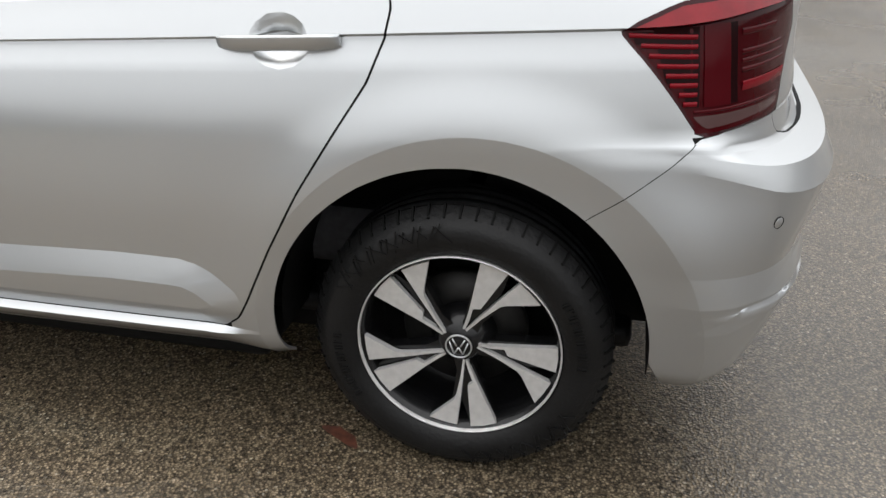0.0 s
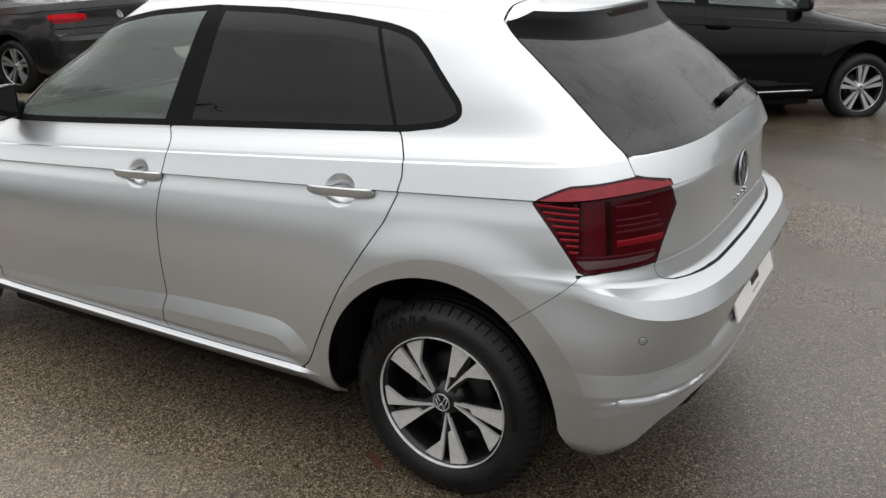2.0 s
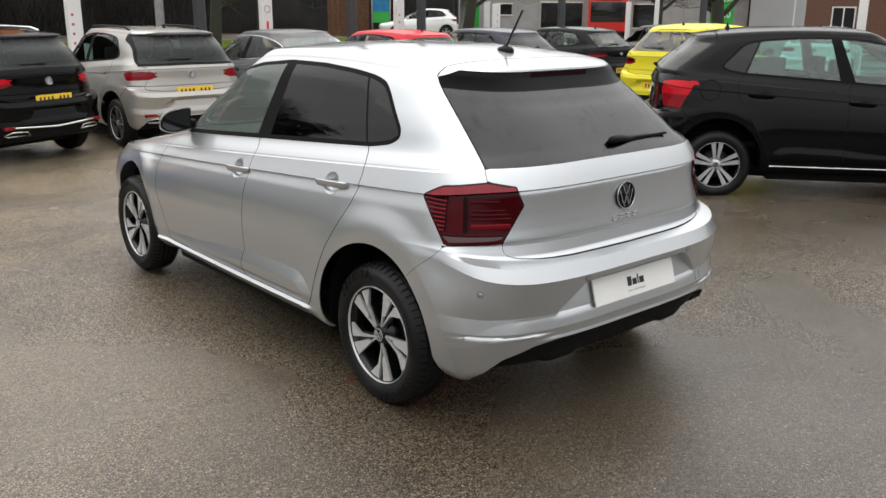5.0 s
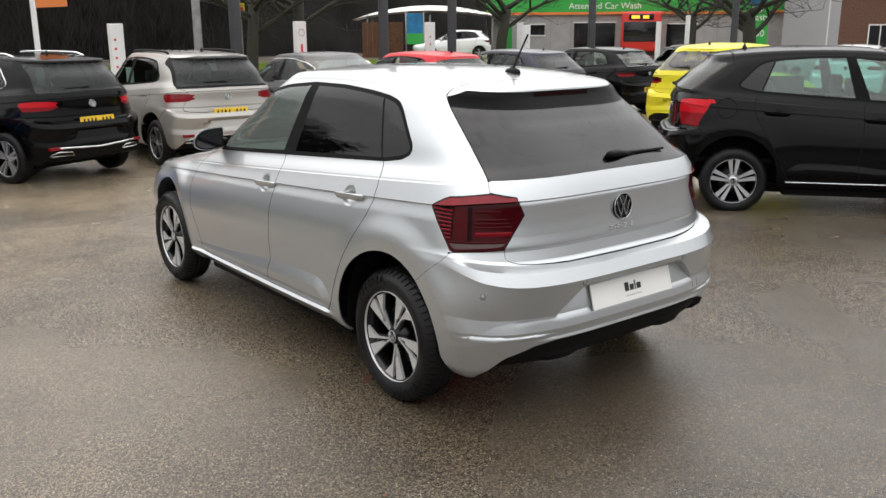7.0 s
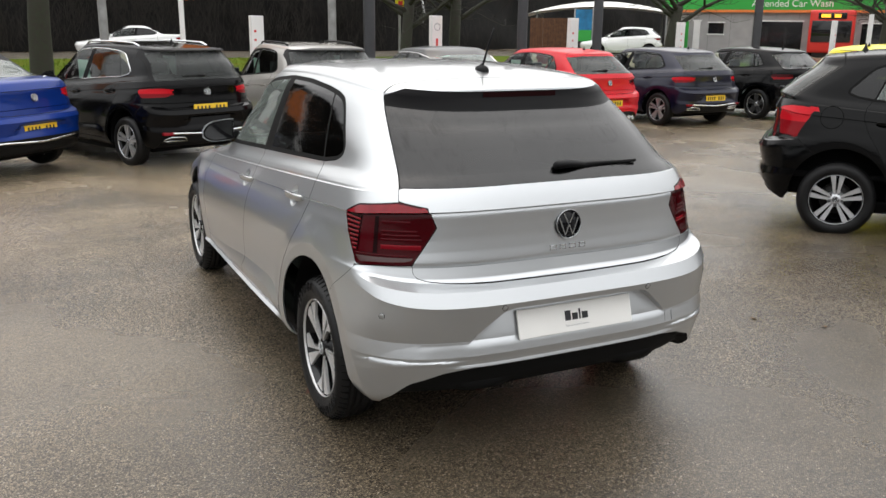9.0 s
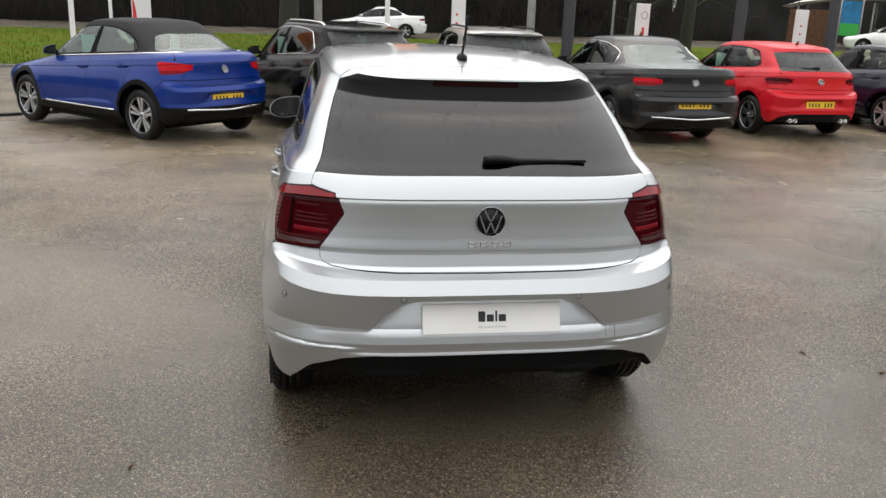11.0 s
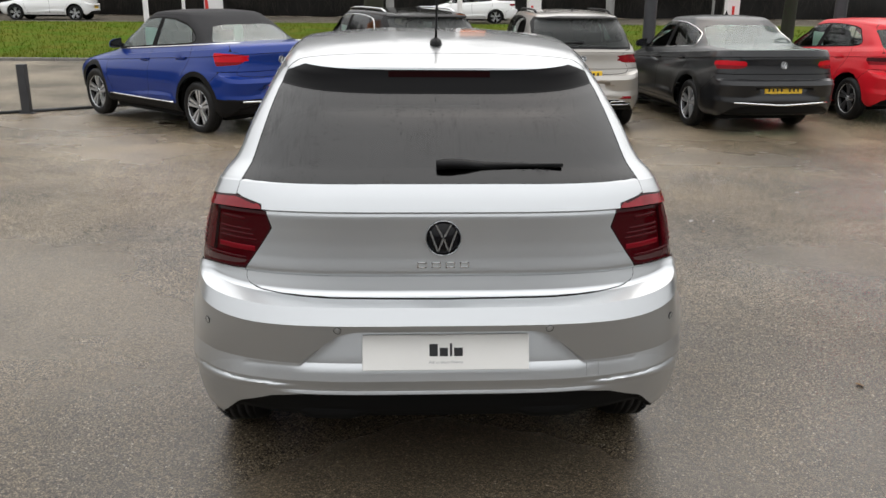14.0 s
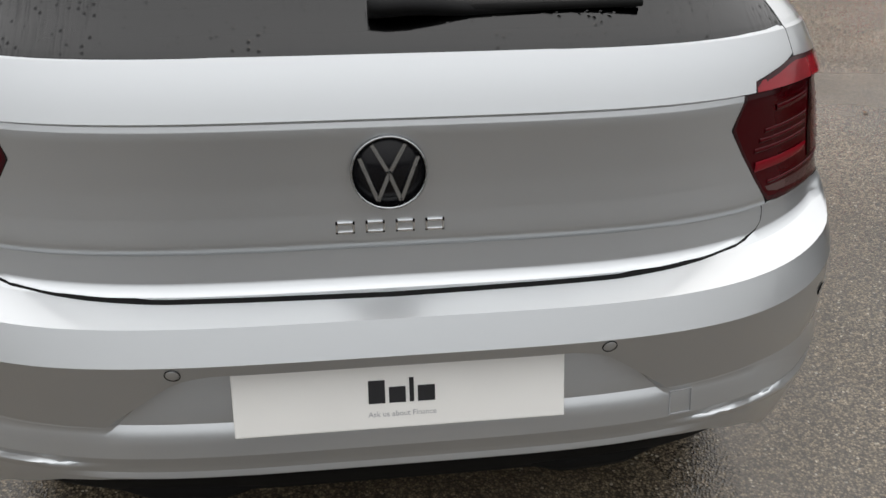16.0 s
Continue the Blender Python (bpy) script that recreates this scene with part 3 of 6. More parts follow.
def bars(parent, m, width, height, n, mat=INK, name="plate_mark"):
    """Unreadable characters as plain upright bars on a plate; m looks along its own -y."""
    step = width / n
    for i in range(n):
        if n > 5 and i == 4:
            continue
        bm = box(bmesh.new(), -width / 2 + i * step + step * 0.28, -0.0012, -height / 2, -width / 2 + (i + 1) * step - step * 0.28, 0.0, height / 2, 0, m)
        part(name, bm, mat, parent, smooth=False)


def interior(car, S, wheel_x=0.36):
    """Seats and dashboard, just seen through the glass."""
    for sx in (-1, 1):
        bm = box(bmesh.new(), sx * 0.36 - 0.24, 0.95, 0.35, sx * 0.36 + 0.24, 1.5, 0.52, 0.05)
        m = Matrix.Translation((sx * 0.36, 0.98, 0.45)) @ Matrix.Rotation(radians(14), 4, "X")
        box(bm, -0.24, -0.07, 0, 0.24, 0.06, 0.62, 0.05, m)
        part("front_seat", bm, SEAT, car)
        part("headrest", box(bmesh.new(), -0.13, -0.05, 0.66, 0.13, 0.05, 0.84, 0.04, m), SEAT, car)
    bm = box(bmesh.new(), -0.62, 0.0, 0.35, 0.62, 0.5, 0.5, 0.05)
    m = Matrix.Translation((0, 0.05, 0.45)) @ Matrix.Rotation(radians(18), 4, "X")
    box(bm, -0.60, -0.07, 0, 0.60, 0.06, 0.58, 0.05, m)
    part("rear_bench", bm, SEAT, car)
    for sx in (-1, 1):
        part("headrest", box(bmesh.new(), sx * 0.36 - 0.12, -0.05, 0.60, sx * 0.36 + 0.12, 0.04, 0.72, 0.04, m), SEAT, car)
    part("dashboard", box(bmesh.new(), -0.64, 1.72, 0.5, 0.64, 2.15, 0.93, 0.08), TRIM, car)
    part("parcel_shelf", box(bmesh.new(), -0.58, -0.42, 0.955, 0.58, -0.05, 0.97, 0.005), TRIM, car)
    st = lathe([(0.165, -0.012), (0.18, 0.0), (0.165, 0.012), (0.15, 0.0)], 32, "y", closed=True, m=Matrix.Translation((wheel_x, 1.62, 0.92)) @ Matrix.Rotation(radians(-25), 4, "X"))
    part("steering_wheel", st, TRIM, car)
    part("floor_pan", box(bmesh.new(), -0.66, -0.34, 0.25, 0.66, 2.7, 0.30, 0.02), TRIM, car)


DLO = [(2.03, 0.932), (1.62, 1.240), (1.36, 1.322), (1.20, 1.352), (0.944, 1.375), (0.652, 1.374), (0.412, 1.359), (0.27, 1.343), (0.185, 1.322), (0.14, 1.288), (0.075, 1.222), (-0.002, 1.148), (-0.008, 1.110), (0.044, 1.082), (0.174, 1.060), (0.69, 1.026), (1.11, 0.996), (1.93, 0.934)]
REAR_EDGE = [(0.178, 1.062), (0.140, 1.005), (0.131, 0.955), (0.138, 0.913), (0.168, 0.834), (0.227, 0.74), (0.294, 0.631), (0.358, 0.51), (0.414, 0.392), (0.440, 0.345), (0.475, 0.319)]
MID_EDGE = [(1.042, 0.319), (1.038, 0.383), (1.024, 0.465), (1.033, 0.593), (1.05, 0.733), (1.046, 0.859), (1.046, 0.953), (1.075, 0.998)]
FRONT_EDGE = [(1.93, 0.319), (1.98, 0.40), (2.10, 0.60), (2.13, 0.75), (2.09, 0.86), (2.03, 0.926)]
LAMP = [(0.517, 0.940), (0.383, 0.768), (0.08, 0.778), (-0.028, 0.912), (0.015, 0.985), (0.16, 1.004), (0.40, 0.985)]
TAIL_TOP = [(0.08, 0.778), (0.079, 0.757), (0.070, 0.741), (0.046, 0.729), (-0.01, 0.7205), (-0.08, 0.715), (-0.17, 0.711), (-0.28, 0.708), (-0.9, 0.705)]
BAND_LOW = [(2.10, 0.362), (1.516, 0.405), (1.0, 0.460), (0.688, 0.472), (0.542, 0.470), (0.498, 0.455), (0.436, 0.405), (0.425, 0.36), (0.475, 0.319), (1.93, 0.319)]
BUMPER_BAND = [(0.382, 0.409), (0.237, 0.450), (0.12, 0.485), (0.0, 0.502), (-0.213, 0.502), (-0.377, 0.610), (-0.43, 0.622), (-0.9, 0.623), (-0.9, 0.44), (-0.28, 0.44), (0.12, 0.425), (0.3, 0.403)]
VALANCE = [(-0.72, 0.20), (-0.72, 0.275), (-0.655, 0.345), (-0.54, 0.388), (-0.44, 0.402), (0.44, 0.402), (0.54, 0.388), (0.655, 0.345), (0.72, 0.275), (0.72, 0.20)]


class Fields:
    """Distances to the lines that part a body into panels, for points given in the body's own measure."""

    def __init__(self, S, dlo=DLO, lamp=LAMP, glass_top=1.332, glass_half=0.552, glass_low=1.050, seam=-0.052, follow=False, glass_base=0.618):
        self.S, self.dlo_poly, self.lamp_poly, self.tail = S, rounded(dlo, 0.03), rounded(lamp, 0.018), S.tail
        self.glass_top, self.glass_half, self.glass_low, self.seam = glass_top, glass_half, glass_low, seam
        self.follow, self.glass_base = follow, glass_base
        self.rear_door_poly = REAR_EDGE + MID_EDGE
        self.front_door_poly = MID_EDGE[::-1] + FRONT_EDGE

    def split(self, c):
        c = np.asarray(c, float).reshape(-1, 3) / (self.S.sx, self.S.sy, self.S.sz)
        return np.abs(c[:, 0]), c[:, 1], c[:, 2]

    def dlo(self, c):
        x, y, z = self.split(c)
        return np.maximum(poly_dist(y, z, self.dlo_poly), 0.47 - x)

    def arch(self, c):
        x, y, z = self.split(c)
        wb = self.S.wheelbase / self.S.sy
        rear = np.hypot(y, z - 0.333) - 0.366
        front = np.hypot(y - wb, z - 0.325) - 0.367
        foot = 0.45 * np.maximum(0.333 - z, 0)
        low = np.minimum(np.maximum(np.maximum(y - 0.366 + 0.7 * foot, -0.366 - foot - y), z - 0.333), np.maximum(np.abs(y - wb) - 0.366, z - 0.333))
        return np.maximum(np.minimum(np.minimum(rear, front), low), 0.5 - x)

    def arch_ring(self, c):
        x, y, z = self.split(c)
        wb = self.S.wheelbase / self.S.sy
        return np.minimum(np.hypot(y + 0.03, z - 0.325), np.hypot(y - wb, z - 0.325))

    def rear_door(self, c):
        x, y, z = self.split(c)
        return np.maximum(poly_dist(y, z, self.rear_door_poly), 0.45 - x)

    def front_door(self, c):
        x, y, z = self.split(c)
        return np.maximum(poly_dist(y, z, self.front_door_poly), 0.45 - x)

    def lamp(self, c):
        x, y, z = self.split(c)
        return np.maximum(poly_dist(x + y - self.tail, z, self.lamp_poly), y + 0.1)

    def bumper(self, c):
        x, y, z = self.split(c)
        p = [(0.72, 0.545), (0.554, 0.655), (0.383, 0.768)] + TAIL_TOP + [(-0.9, 0.0), (0.72, 0.0)]
        return np.maximum(poly_dist(x + y - self.tail, z, p), y + 0.12)

    def tailgate(self, c):
        x, y, z = self.split(c)
        p = TAIL_TOP[::-1] + [(-0.028, 0.912), (0.015, 0.985), (0.166, 1.004), (0.184, 1.050), (0.318, 1.186), (0.436, 1.300), (0.462, 1.331), (0.476, 1.364), (0.474, 1.6), (-0.9, 1.6)]
        return np.maximum(poly_dist(x + y - self.tail, z, p), y - self.seam)

    def rear_glass(self, c):
        x, y, z = self.split(c)
        p = rounded([(-self.glass_base, self.glass_low - 0.004), (0.0, self.glass_low + 0.004), (self.glass_base, self.glass_low - 0.004), (self.glass_half, self.glass_top - 0.02), (0.3, self.glass_top + 0.004), (-0.3, self.glass_top + 0.004), (-self.glass_half, self.glass_top - 0.02)], 0.02)
        if self.follow:
            lower = self.glass_low + 0.004 - 0.008 * x * x / 0.4 - z
            return np.maximum(np.maximum(lower, z + 0.062 * (y - 0.72) ** 2 - self.glass_top), np.maximum(self.tailgate(c) + 0.0045, y - self.seam))
        return np.maximum(poly_dist(np.where(np.asarray(c)[:, 0] < 0, -x, x), z, p), y - self.seam - 0.9 * (self.tail != 0))

    def windscreen(self, c):
        x, y, z = self.split(c)
        return np.maximum(poly_dist(x, z, rounded([(-0.6, 0.90), (0.63, 0.94), (0.50, 1.372), (-0.6, 1.39)], 0.03)), 1.05 - y)

    def band_low(self, c):
        x, y, z = self.split(c)
        return np.maximum(poly_dist(y, z, BAND_LOW), 0.5 - x)

    def spoiler_black(self, c):
        """Below zero on the black face under the spoiler's lip, which tapers to a point at both ends."""
        x, y, z = self.split(c)
        rise = z + 0.062 * (y - 0.72) ** 2
        top = 1.352 + 0.0675 * np.clip((0.556 - x) / 0.10, 0, 1) ** 0.55
        return np.where((rise > 1.335) & (rise < 1.44) & (y < -0.06), rise - top, 1.0)

    def bumper_band(self, c):
        x, y, z = self.split(c)
        return np.maximum(poly_dist(x + y - self.tail, z, BUMPER_BAND), y + 0.2)

    def valance(self, c):
        x, y, z = self.split(c)
        return np.maximum(poly_dist(np.where(np.asarray(c)[:, 0] < 0, -x, x), z, VALANCE), y + 0.3)

    def handle(self, c, y0, z0):
        x, y, z = self.split(c)
        return np.maximum((np.hypot((y - y0) / 0.056, (z - z0) / 0.048) - 1) * 0.055, 0.5 - x)


def pane_edges(y, z):
    """Signed gaps to the rear edge of the front pane, the front edge of the rear pane and the quarter bar."""
    return 0.966 + (1.365 - z) * 0.384 - y, 0.884 + (1.368 - z) * 0.27 - y, 0.19 + (z - 1.06) * 0.42 - y


HANDLES = ((0.330, 0.894), (1.160, 0.841))


def handle_bar(m):
    """A pull handle: a slim bowed bar that dips to the skin at both ends; built outwards along +x."""
    bm = bmesh.new()
    prev = None
    for u in np.linspace(-1, 1, 17):
        o = 0.016 * (1 - abs(u) ** 5)
        h = 0.0150 * (1 - 0.30 * abs(u) ** 6)
        ring = [bm.verts.new(m @ Vector((o + 0.009 * math.copysign(abs(math.cos(a)) ** 0.5, math.cos(a)) + 0.35 * h * math.sin(a), 0.113 * u, h * math.copysign(abs(math.sin(a)) ** 0.6, math.sin(a))))) for a in np.linspace(0, 2 * math.pi, 13)[:-1]]
        if prev:
            for i in range(12):
                bm.faces.new((prev[i], ring[i], ring[(i + 1) % 12], prev[(i + 1) % 12]))
        else:
            bm.faces.new(ring)
        prev = ring
    bm.faces.new(prev[::-1])
    bmesh.ops.recalc_face_normals(bm, faces=bm.faces)
    return bm


def mirror_shell(m, x0, x1, deep, inset):
    """A door mirror's housing: flat at the back, domed forwards, drawn in towards its outer end."""
    bm = bmesh.new()
    prev = None
    n = 20
    for u in np.linspace(0, 1, 12):
        hi = 0.074 * (1 - 0.35 * u ** 2 - 0.5 * u ** 8) - inset
        lo = -0.070 * (1 - 0.25 * (1 - u) ** 2 - 0.45 * u ** 6) + inset
        d = max(deep * (1 - 0.35 * u - 0.5 * u ** 4), 0.003)
        ring = []
        for k in range(n):
            a = 2 * math.pi * k / n
            cz, cy = math.sin(a), math.cos(a)
            ring.append(bm.verts.new(m @ Vector((x0 + (x1 - x0) * u, d * max(cy, 0) ** 0.8, (hi + lo) / 2 + (hi - lo) / 2 * math.copysign(abs(cz) ** 0.6, cz)))))
        if prev:
            for k in range(n):
                bm.faces.new((prev[k], ring[k], ring[(k + 1) % n], prev[(k + 1) % n]))
        else:
            bm.faces.new(ring)
        prev = ring
    bm.faces.new(prev[::-1])
    bmesh.ops.recalc_face_normals(bm, faces=bm.faces)
    for e in bm.edges:
        if len(e.link_faces) == 2 and e.calc_face_angle(0) > 0.8:
            e.smooth = False
    return bm


def build_car(m, label, colour, S, F, group="", fine=False, style="silver", plate=PLATE_YELLOW, lamps=LENS_RED, privacy=True, soft_top=False, roof_rails=None, name="car", chrome_line=False, sills=None, wiper=True, tips=0, cladding=None, panes=CLEAR_GLASS, back_pane=CLEAR_GLASS, plate_z=0.542, clad=False, reflectors=False, paper=False, lamp_mid=0.885, flap=False, surround=0.0):
    """A car from its body shape: skin cut into panels, glass, lamps, wheels and fittings."""
    car = thing(name, m, label, "car", group)
    bm = body_grid(S)
    fw = 0.007 if chrome_line else 0.018
    for fn in (F.dlo, lambda c: F.dlo(c) + fw, F.arch, F.lamp, F.rear_glass, F.valance, F.windscreen):
        cut(bm, fn)
    def pane(n, d):
        def value(c):
            x, y, z = F.split(c)
            return np.where(F.dlo(c) < 0.02, pane_edges(y, z)[n] + d, 1.0)
        return value
    for n, d in ((0, 0), (1, 0), (2, 0.007), (2, -0.007)):
        cut(bm, pane(n, d))
    if soft_top:
        cut(bm, lambda c: 1.075 * S.sz - c[:, 2] - 0.07 * c[:, 1])
    if clad:
        cut(bm, lambda c: np.maximum(F.arch_ring(c) - 0.432, 0.5 * S.sx - np.abs(c[:, 0])))
        cut(bm, lambda c: c[:, 2] - 0.345 * S.sz)
    g = 0.0022 if fine else 0.003
    gb = 0.0008 if fine else g
    gt = 0.0014 if fine else g
    lines = [(F.rear_door, g), (F.front_door, g), (lambda c: F.tailgate(c) / np.where(F.split(c)[2] > 1.355, 2.2, 1.0), gt), (F.bumper, gb)]
    for fn, d in lines:
        cut(bm, lambda c: fn(c) - d)
        cut(bm, lambda c: fn(c) + d)
    cut(bm, F.band_low, crease=True)
    cut(bm, lambda c: F.band_low(c) + 0.05, crease=True)
    if fine:
        for zz in (0.3165, 0.309, 0.262):
            cut(bm, lambda c: np.where((c[:, 1] > 0.3) & (c[:, 1] < 2.2), c[:, 2] - zz, 1.0), crease=True)
        cut(bm, lambda c: F.tailgate(c) + 0.0045)
        cut(bm, F.spoiler_black)
        cut(bm, F.bumper_band, crease=True)
        cut(bm, lambda c: np.where(np.abs(c[:, 0]) + c[:, 1] < 0.10, F.bumper_band(c) + 0.011, 1.0), crease=True)
        for y0, z0 in HANDLES:
            cut(bm, lambda c: F.handle(c, y0, z0), crease=True)
        for ring in (0.430,):
            cut(bm, lambda c: np.where(F.arch(c) > -0.005, np.maximum(F.arch_ring(c) - ring, 0.5 - np.abs(c[:, 0])), 1.0), crease=ring > 0.42)
        cut(bm, lambda c: F.lamp(c) + 0.0065)
        cut(bm, lambda c: F.lamp(c) + 0.014)
        cut(bm, lambda c: np.where(F.lamp(c) < 0.003, c[:, 2] - 0.804, 1.0))
        cut(bm, lambda c: np.maximum(F.valance(c) - 0.022, c[:, 1] + 0.3), crease=True)
    if surround:
        cut(bm, lambda c: F.rear_glass(c) - surround)
    if not fine:
        cut(bm, lambda c: np.where(F.lamp(c) < 0.01, c[:, 2] - lamp_mid * S.sz, 1.0))
    bm.normal_update()
    bm.verts.ensure_lookup_table()
    c = coords(bm)
    x, y, z = F.split(c)
    side = smooth01((x - 0.45) / 0.15)
    push = 0.010 * smooth01((0.545 - F.arch_ring(c)) / 0.12) * side
    push -= 0.012 * np.clip((0.430 - F.arch_ring(c)) / 0.06, 0, 1) * side
    push += 0.021 * np.clip(-F.band_low(c) / 0.05, 0, 1)
    if fine:
        push += 0.016 * np.clip((0.3165 - z) / 0.0075, 0, 1) * np.clip((z - 0.262) / 0.047, 0, 1) * smooth01((y - 0.40) / 0.10) * smooth01((2.16 - y) / 0.06) * side
    if fine:
        push += 0.010 * smooth01((-0.10 - y) / 0.35) * smooth01((0.70 - z) / 0.16) * smooth01((x - 0.60) / 0.16)
    band = F.bumper_band(c)
    push -= 0.064 * np.clip(-band / 0.012, 0, 1) * np.clip((z - 0.49) / 0.12, 0, 1) * (y < -0.2) * smooth01((-0.36 - y) / 0.08)
    if fine:
        # the wedge that runs out round the bumper's corner
        u = x + y
        wt, wb = np.interp(u, [0, 0.12, 0.237, 0.382], [0.502, 0.485, 0.450, 0.409]), np.interp(u, [0, 0.12, 0.3, 0.382], [0.44, 0.425, 0.403, 0.405])
        push += 0.07 * np.clip(wt - z, 0, wt - wb) * np.clip(1 - (wb - z) / 0.11, 0, 1) * smooth01((u + 0.1) / 0.1) * (u < 0.382) * (y < -0.2)
    lip = F.valance(c)
    push -= 0.03 * np.clip(-lip / 0.02, 0, 1)
    push += 0.002 * np.exp(-((lip - 0.012) / 0.008) ** 2) * (y < -0.3) * smooth01((0.52 - x) / 0.08)
    for y0, z0 in HANDLES:
        push -= 0.022 * smooth01(-F.handle(c, y0, z0) / 0.05)
    faces = list(bm.faces)
    fc = np.array([f.calc_center_median()[:] for f in faces])
    normals = [v.normal.copy() for v in bm.verts]
    for v, n, d in zip(bm.verts, normals, push):
        if d:
            v.co += n * float(d)
    if fine:
        # the black apron turns in under the bumper
        for v, d in zip(bm.verts, 0.16 * np.clip(0.35 - z, 0, 0.16) * smooth01(-lip / 0.04)):
            if d:
                v.co.y += float(d)
    x, y, z = F.split(fc)
    V = {k: getter(fc) for k, getter in (("dlo", F.dlo), ("arch", F.arch), ("lamp", F.lamp), ("rg", F.rear_glass), ("val", F.valance), ("ws", F.windscreen), ("rd", F.rear_door), ("fd", F.front_door), ("tg", F.tailgate), ("bp", F.bumper), ("ring", F.arch_ring), ("sp", F.spoiler_black))}
    groups = {}
    b_front, b_rear, b_quarter = pane_edges(y, z)
    for i, f in enumerate(faces):
        s = "left" if fc[i, 0] < 0 else "right"
        if V["arch"][i] < 0:
            continue
        gap = min(abs(V["rd"][i]), abs(V["fd"][i])) < g or abs(V["tg"][i]) < gt * (2.2 if z[i] > 1.355 else 1.0) or abs(V["bp"][i]) < gb
        if V["dlo"][i] < 0:
            if V["dlo"][i] > -fw:
                k = ("window_frame", s)
            elif b_front[i] < 0:
                k = ("front_side_window", s)
            elif b_rear[i] < 0:
                k = ("pillar_trim", s)
            elif b_quarter[i] < -0.007:
                k = ("rear_side_window", s)
            elif b_quarter[i] < 0.007:
                k = ("quarter_trim", s)
            else:
                k = ("quarter_window", s)
        elif V["lamp"][i] < 0:
            k = ("tail_lamp", s) if fine or z[i] > lamp_mid else ("lower_lens", s)
            if fine and z[i] > 0.9235 - 0.065 * y[i] + 0.012 * min(max((-0.3 - y[i]) / 0.2, 0), 1):
                k = ("upper_lens", s)
            if fine and V["lamp"][i] > -0.0065:
                k = ("lamp_rim", s)
            elif fine and z[i] < 0.804 and V["lamp"][i] < -0.014:
                k = ("reversing_lens", s)
        elif V["rg"][i] < 0:
            k = ("rear_window", "")
        elif surround and V["rg"][i] < surround and y[i] < 0.2:
            k = ("window_surround", "")
        elif V["val"][i] < 0:
            k = ("valance", "")
        elif V["ws"][i] < 0:
            k = ("windscreen", "")
        elif clad and (V["ring"][i] < 0.432 and x[i] > 0.5 and z[i] < 0.85 or z[i] < 0.345 or (y[i] < -0.3 and z[i] < 0.46)):
            k = ("lower_cladding", "")
        elif gap:
            k = ("seal", "")
        elif V["bp"][i] < 0:
            k = ("rear_bumper", "")
        elif fine and -0.0045 < V["tg"][i] < 0 and z[i] > 1.040 and z[i] + 0.062 * (y[i] - 0.72) ** 2 < 1.352:
            k = ("seal", "")
        elif V["tg"][i] < 0:
            k = ("spoiler_underside", "") if (V["sp"][i] < 0 if fine else z[i] > 1.285 and faces[i].normal.z < 0.35) else ("tailgate", "")
        elif V["rd"][i] < 0:
            k = ("rear_door", s)
        elif V["fd"][i] < 0:
            k = ("front_door", s)
        elif soft_top and fc[i, 2] / S.sz > 1.075 - 0.07 * y[i] and 1.9 > y[i]:
            k = ("soft_top", "")
        else:
            k = ("body", "") if not fine or y[i] > -0.52 else ("seal", "")
        if k[0] == "tailgate" and fine and z[i] > 1.3:
            k = ("spoiler", "")
        if k[0] == "seal" and min(abs(V["rd"][i]), abs(V["fd"][i])) < g * 1.01 and x[i] > 0.5 and y[i] > 0.1:
            k = ("front_door_seal" if abs(V["fd"][i]) < g * 1.01 and abs(V["rd"][i]) > g * 1.01 else "rear_door_seal", s)
        groups.setdefault(k, []).append(f)
    mats = {"window_frame": SEAL, "front_side_window": MISTED_GLASS if fine else panes, "rear_side_window": DAMP_GLASS if fine else DARK_GLASS if privacy else panes, "quarter_window": DAMP_GLASS if fine else DARK_GLASS if privacy else DARK_GLASS if style == "silver" and panes == TEAL_GLASS else panes, "pillar_trim": SEAL, "quarter_trim": SEAL, "spoiler_underside": SPOILER_BLACK if fine else SEAL, "rear_window": WET_GLASS if fine else DARK_GLASS if privacy else back_pane, "windscreen": CLEAR_GLASS, "tail_lamp": lamps, "valance": SEAL if fine else TRIM, "lower_cladding": TRIM, "window_surround": TRIM, "seal": SEAL, "front_door_seal": SEAL, "rear_door_seal": SEAL, "soft_top": FABRIC, "upper_lens": LENS_RED, "lamp_rim": RIM_RED, "lower_lens": LOWER_RED, "reversing_lens": LENS_CLEAR}
    made = {}
    for (k, s), fs in groups.items():
        fl = 0.006 if fine and k in ("rear_bumper", "tailgate", "rear_door", "front_door", "body", "spoiler") else 0.0
        made[(k, s)] = part(k, take(bm, fs, fl), mats.get(k, colour), car, crease=0 if fine else 30)
    tree = BVHTree.FromBMesh(bm)
    bm.free()
    sc = Vector((S.sx, S.sy, S.sz))

    def hit(origin, way):
        p, n, _, _ = tree.ray_cast(Vector(origin) * sc, Vector(way).normalized())
        return p, n

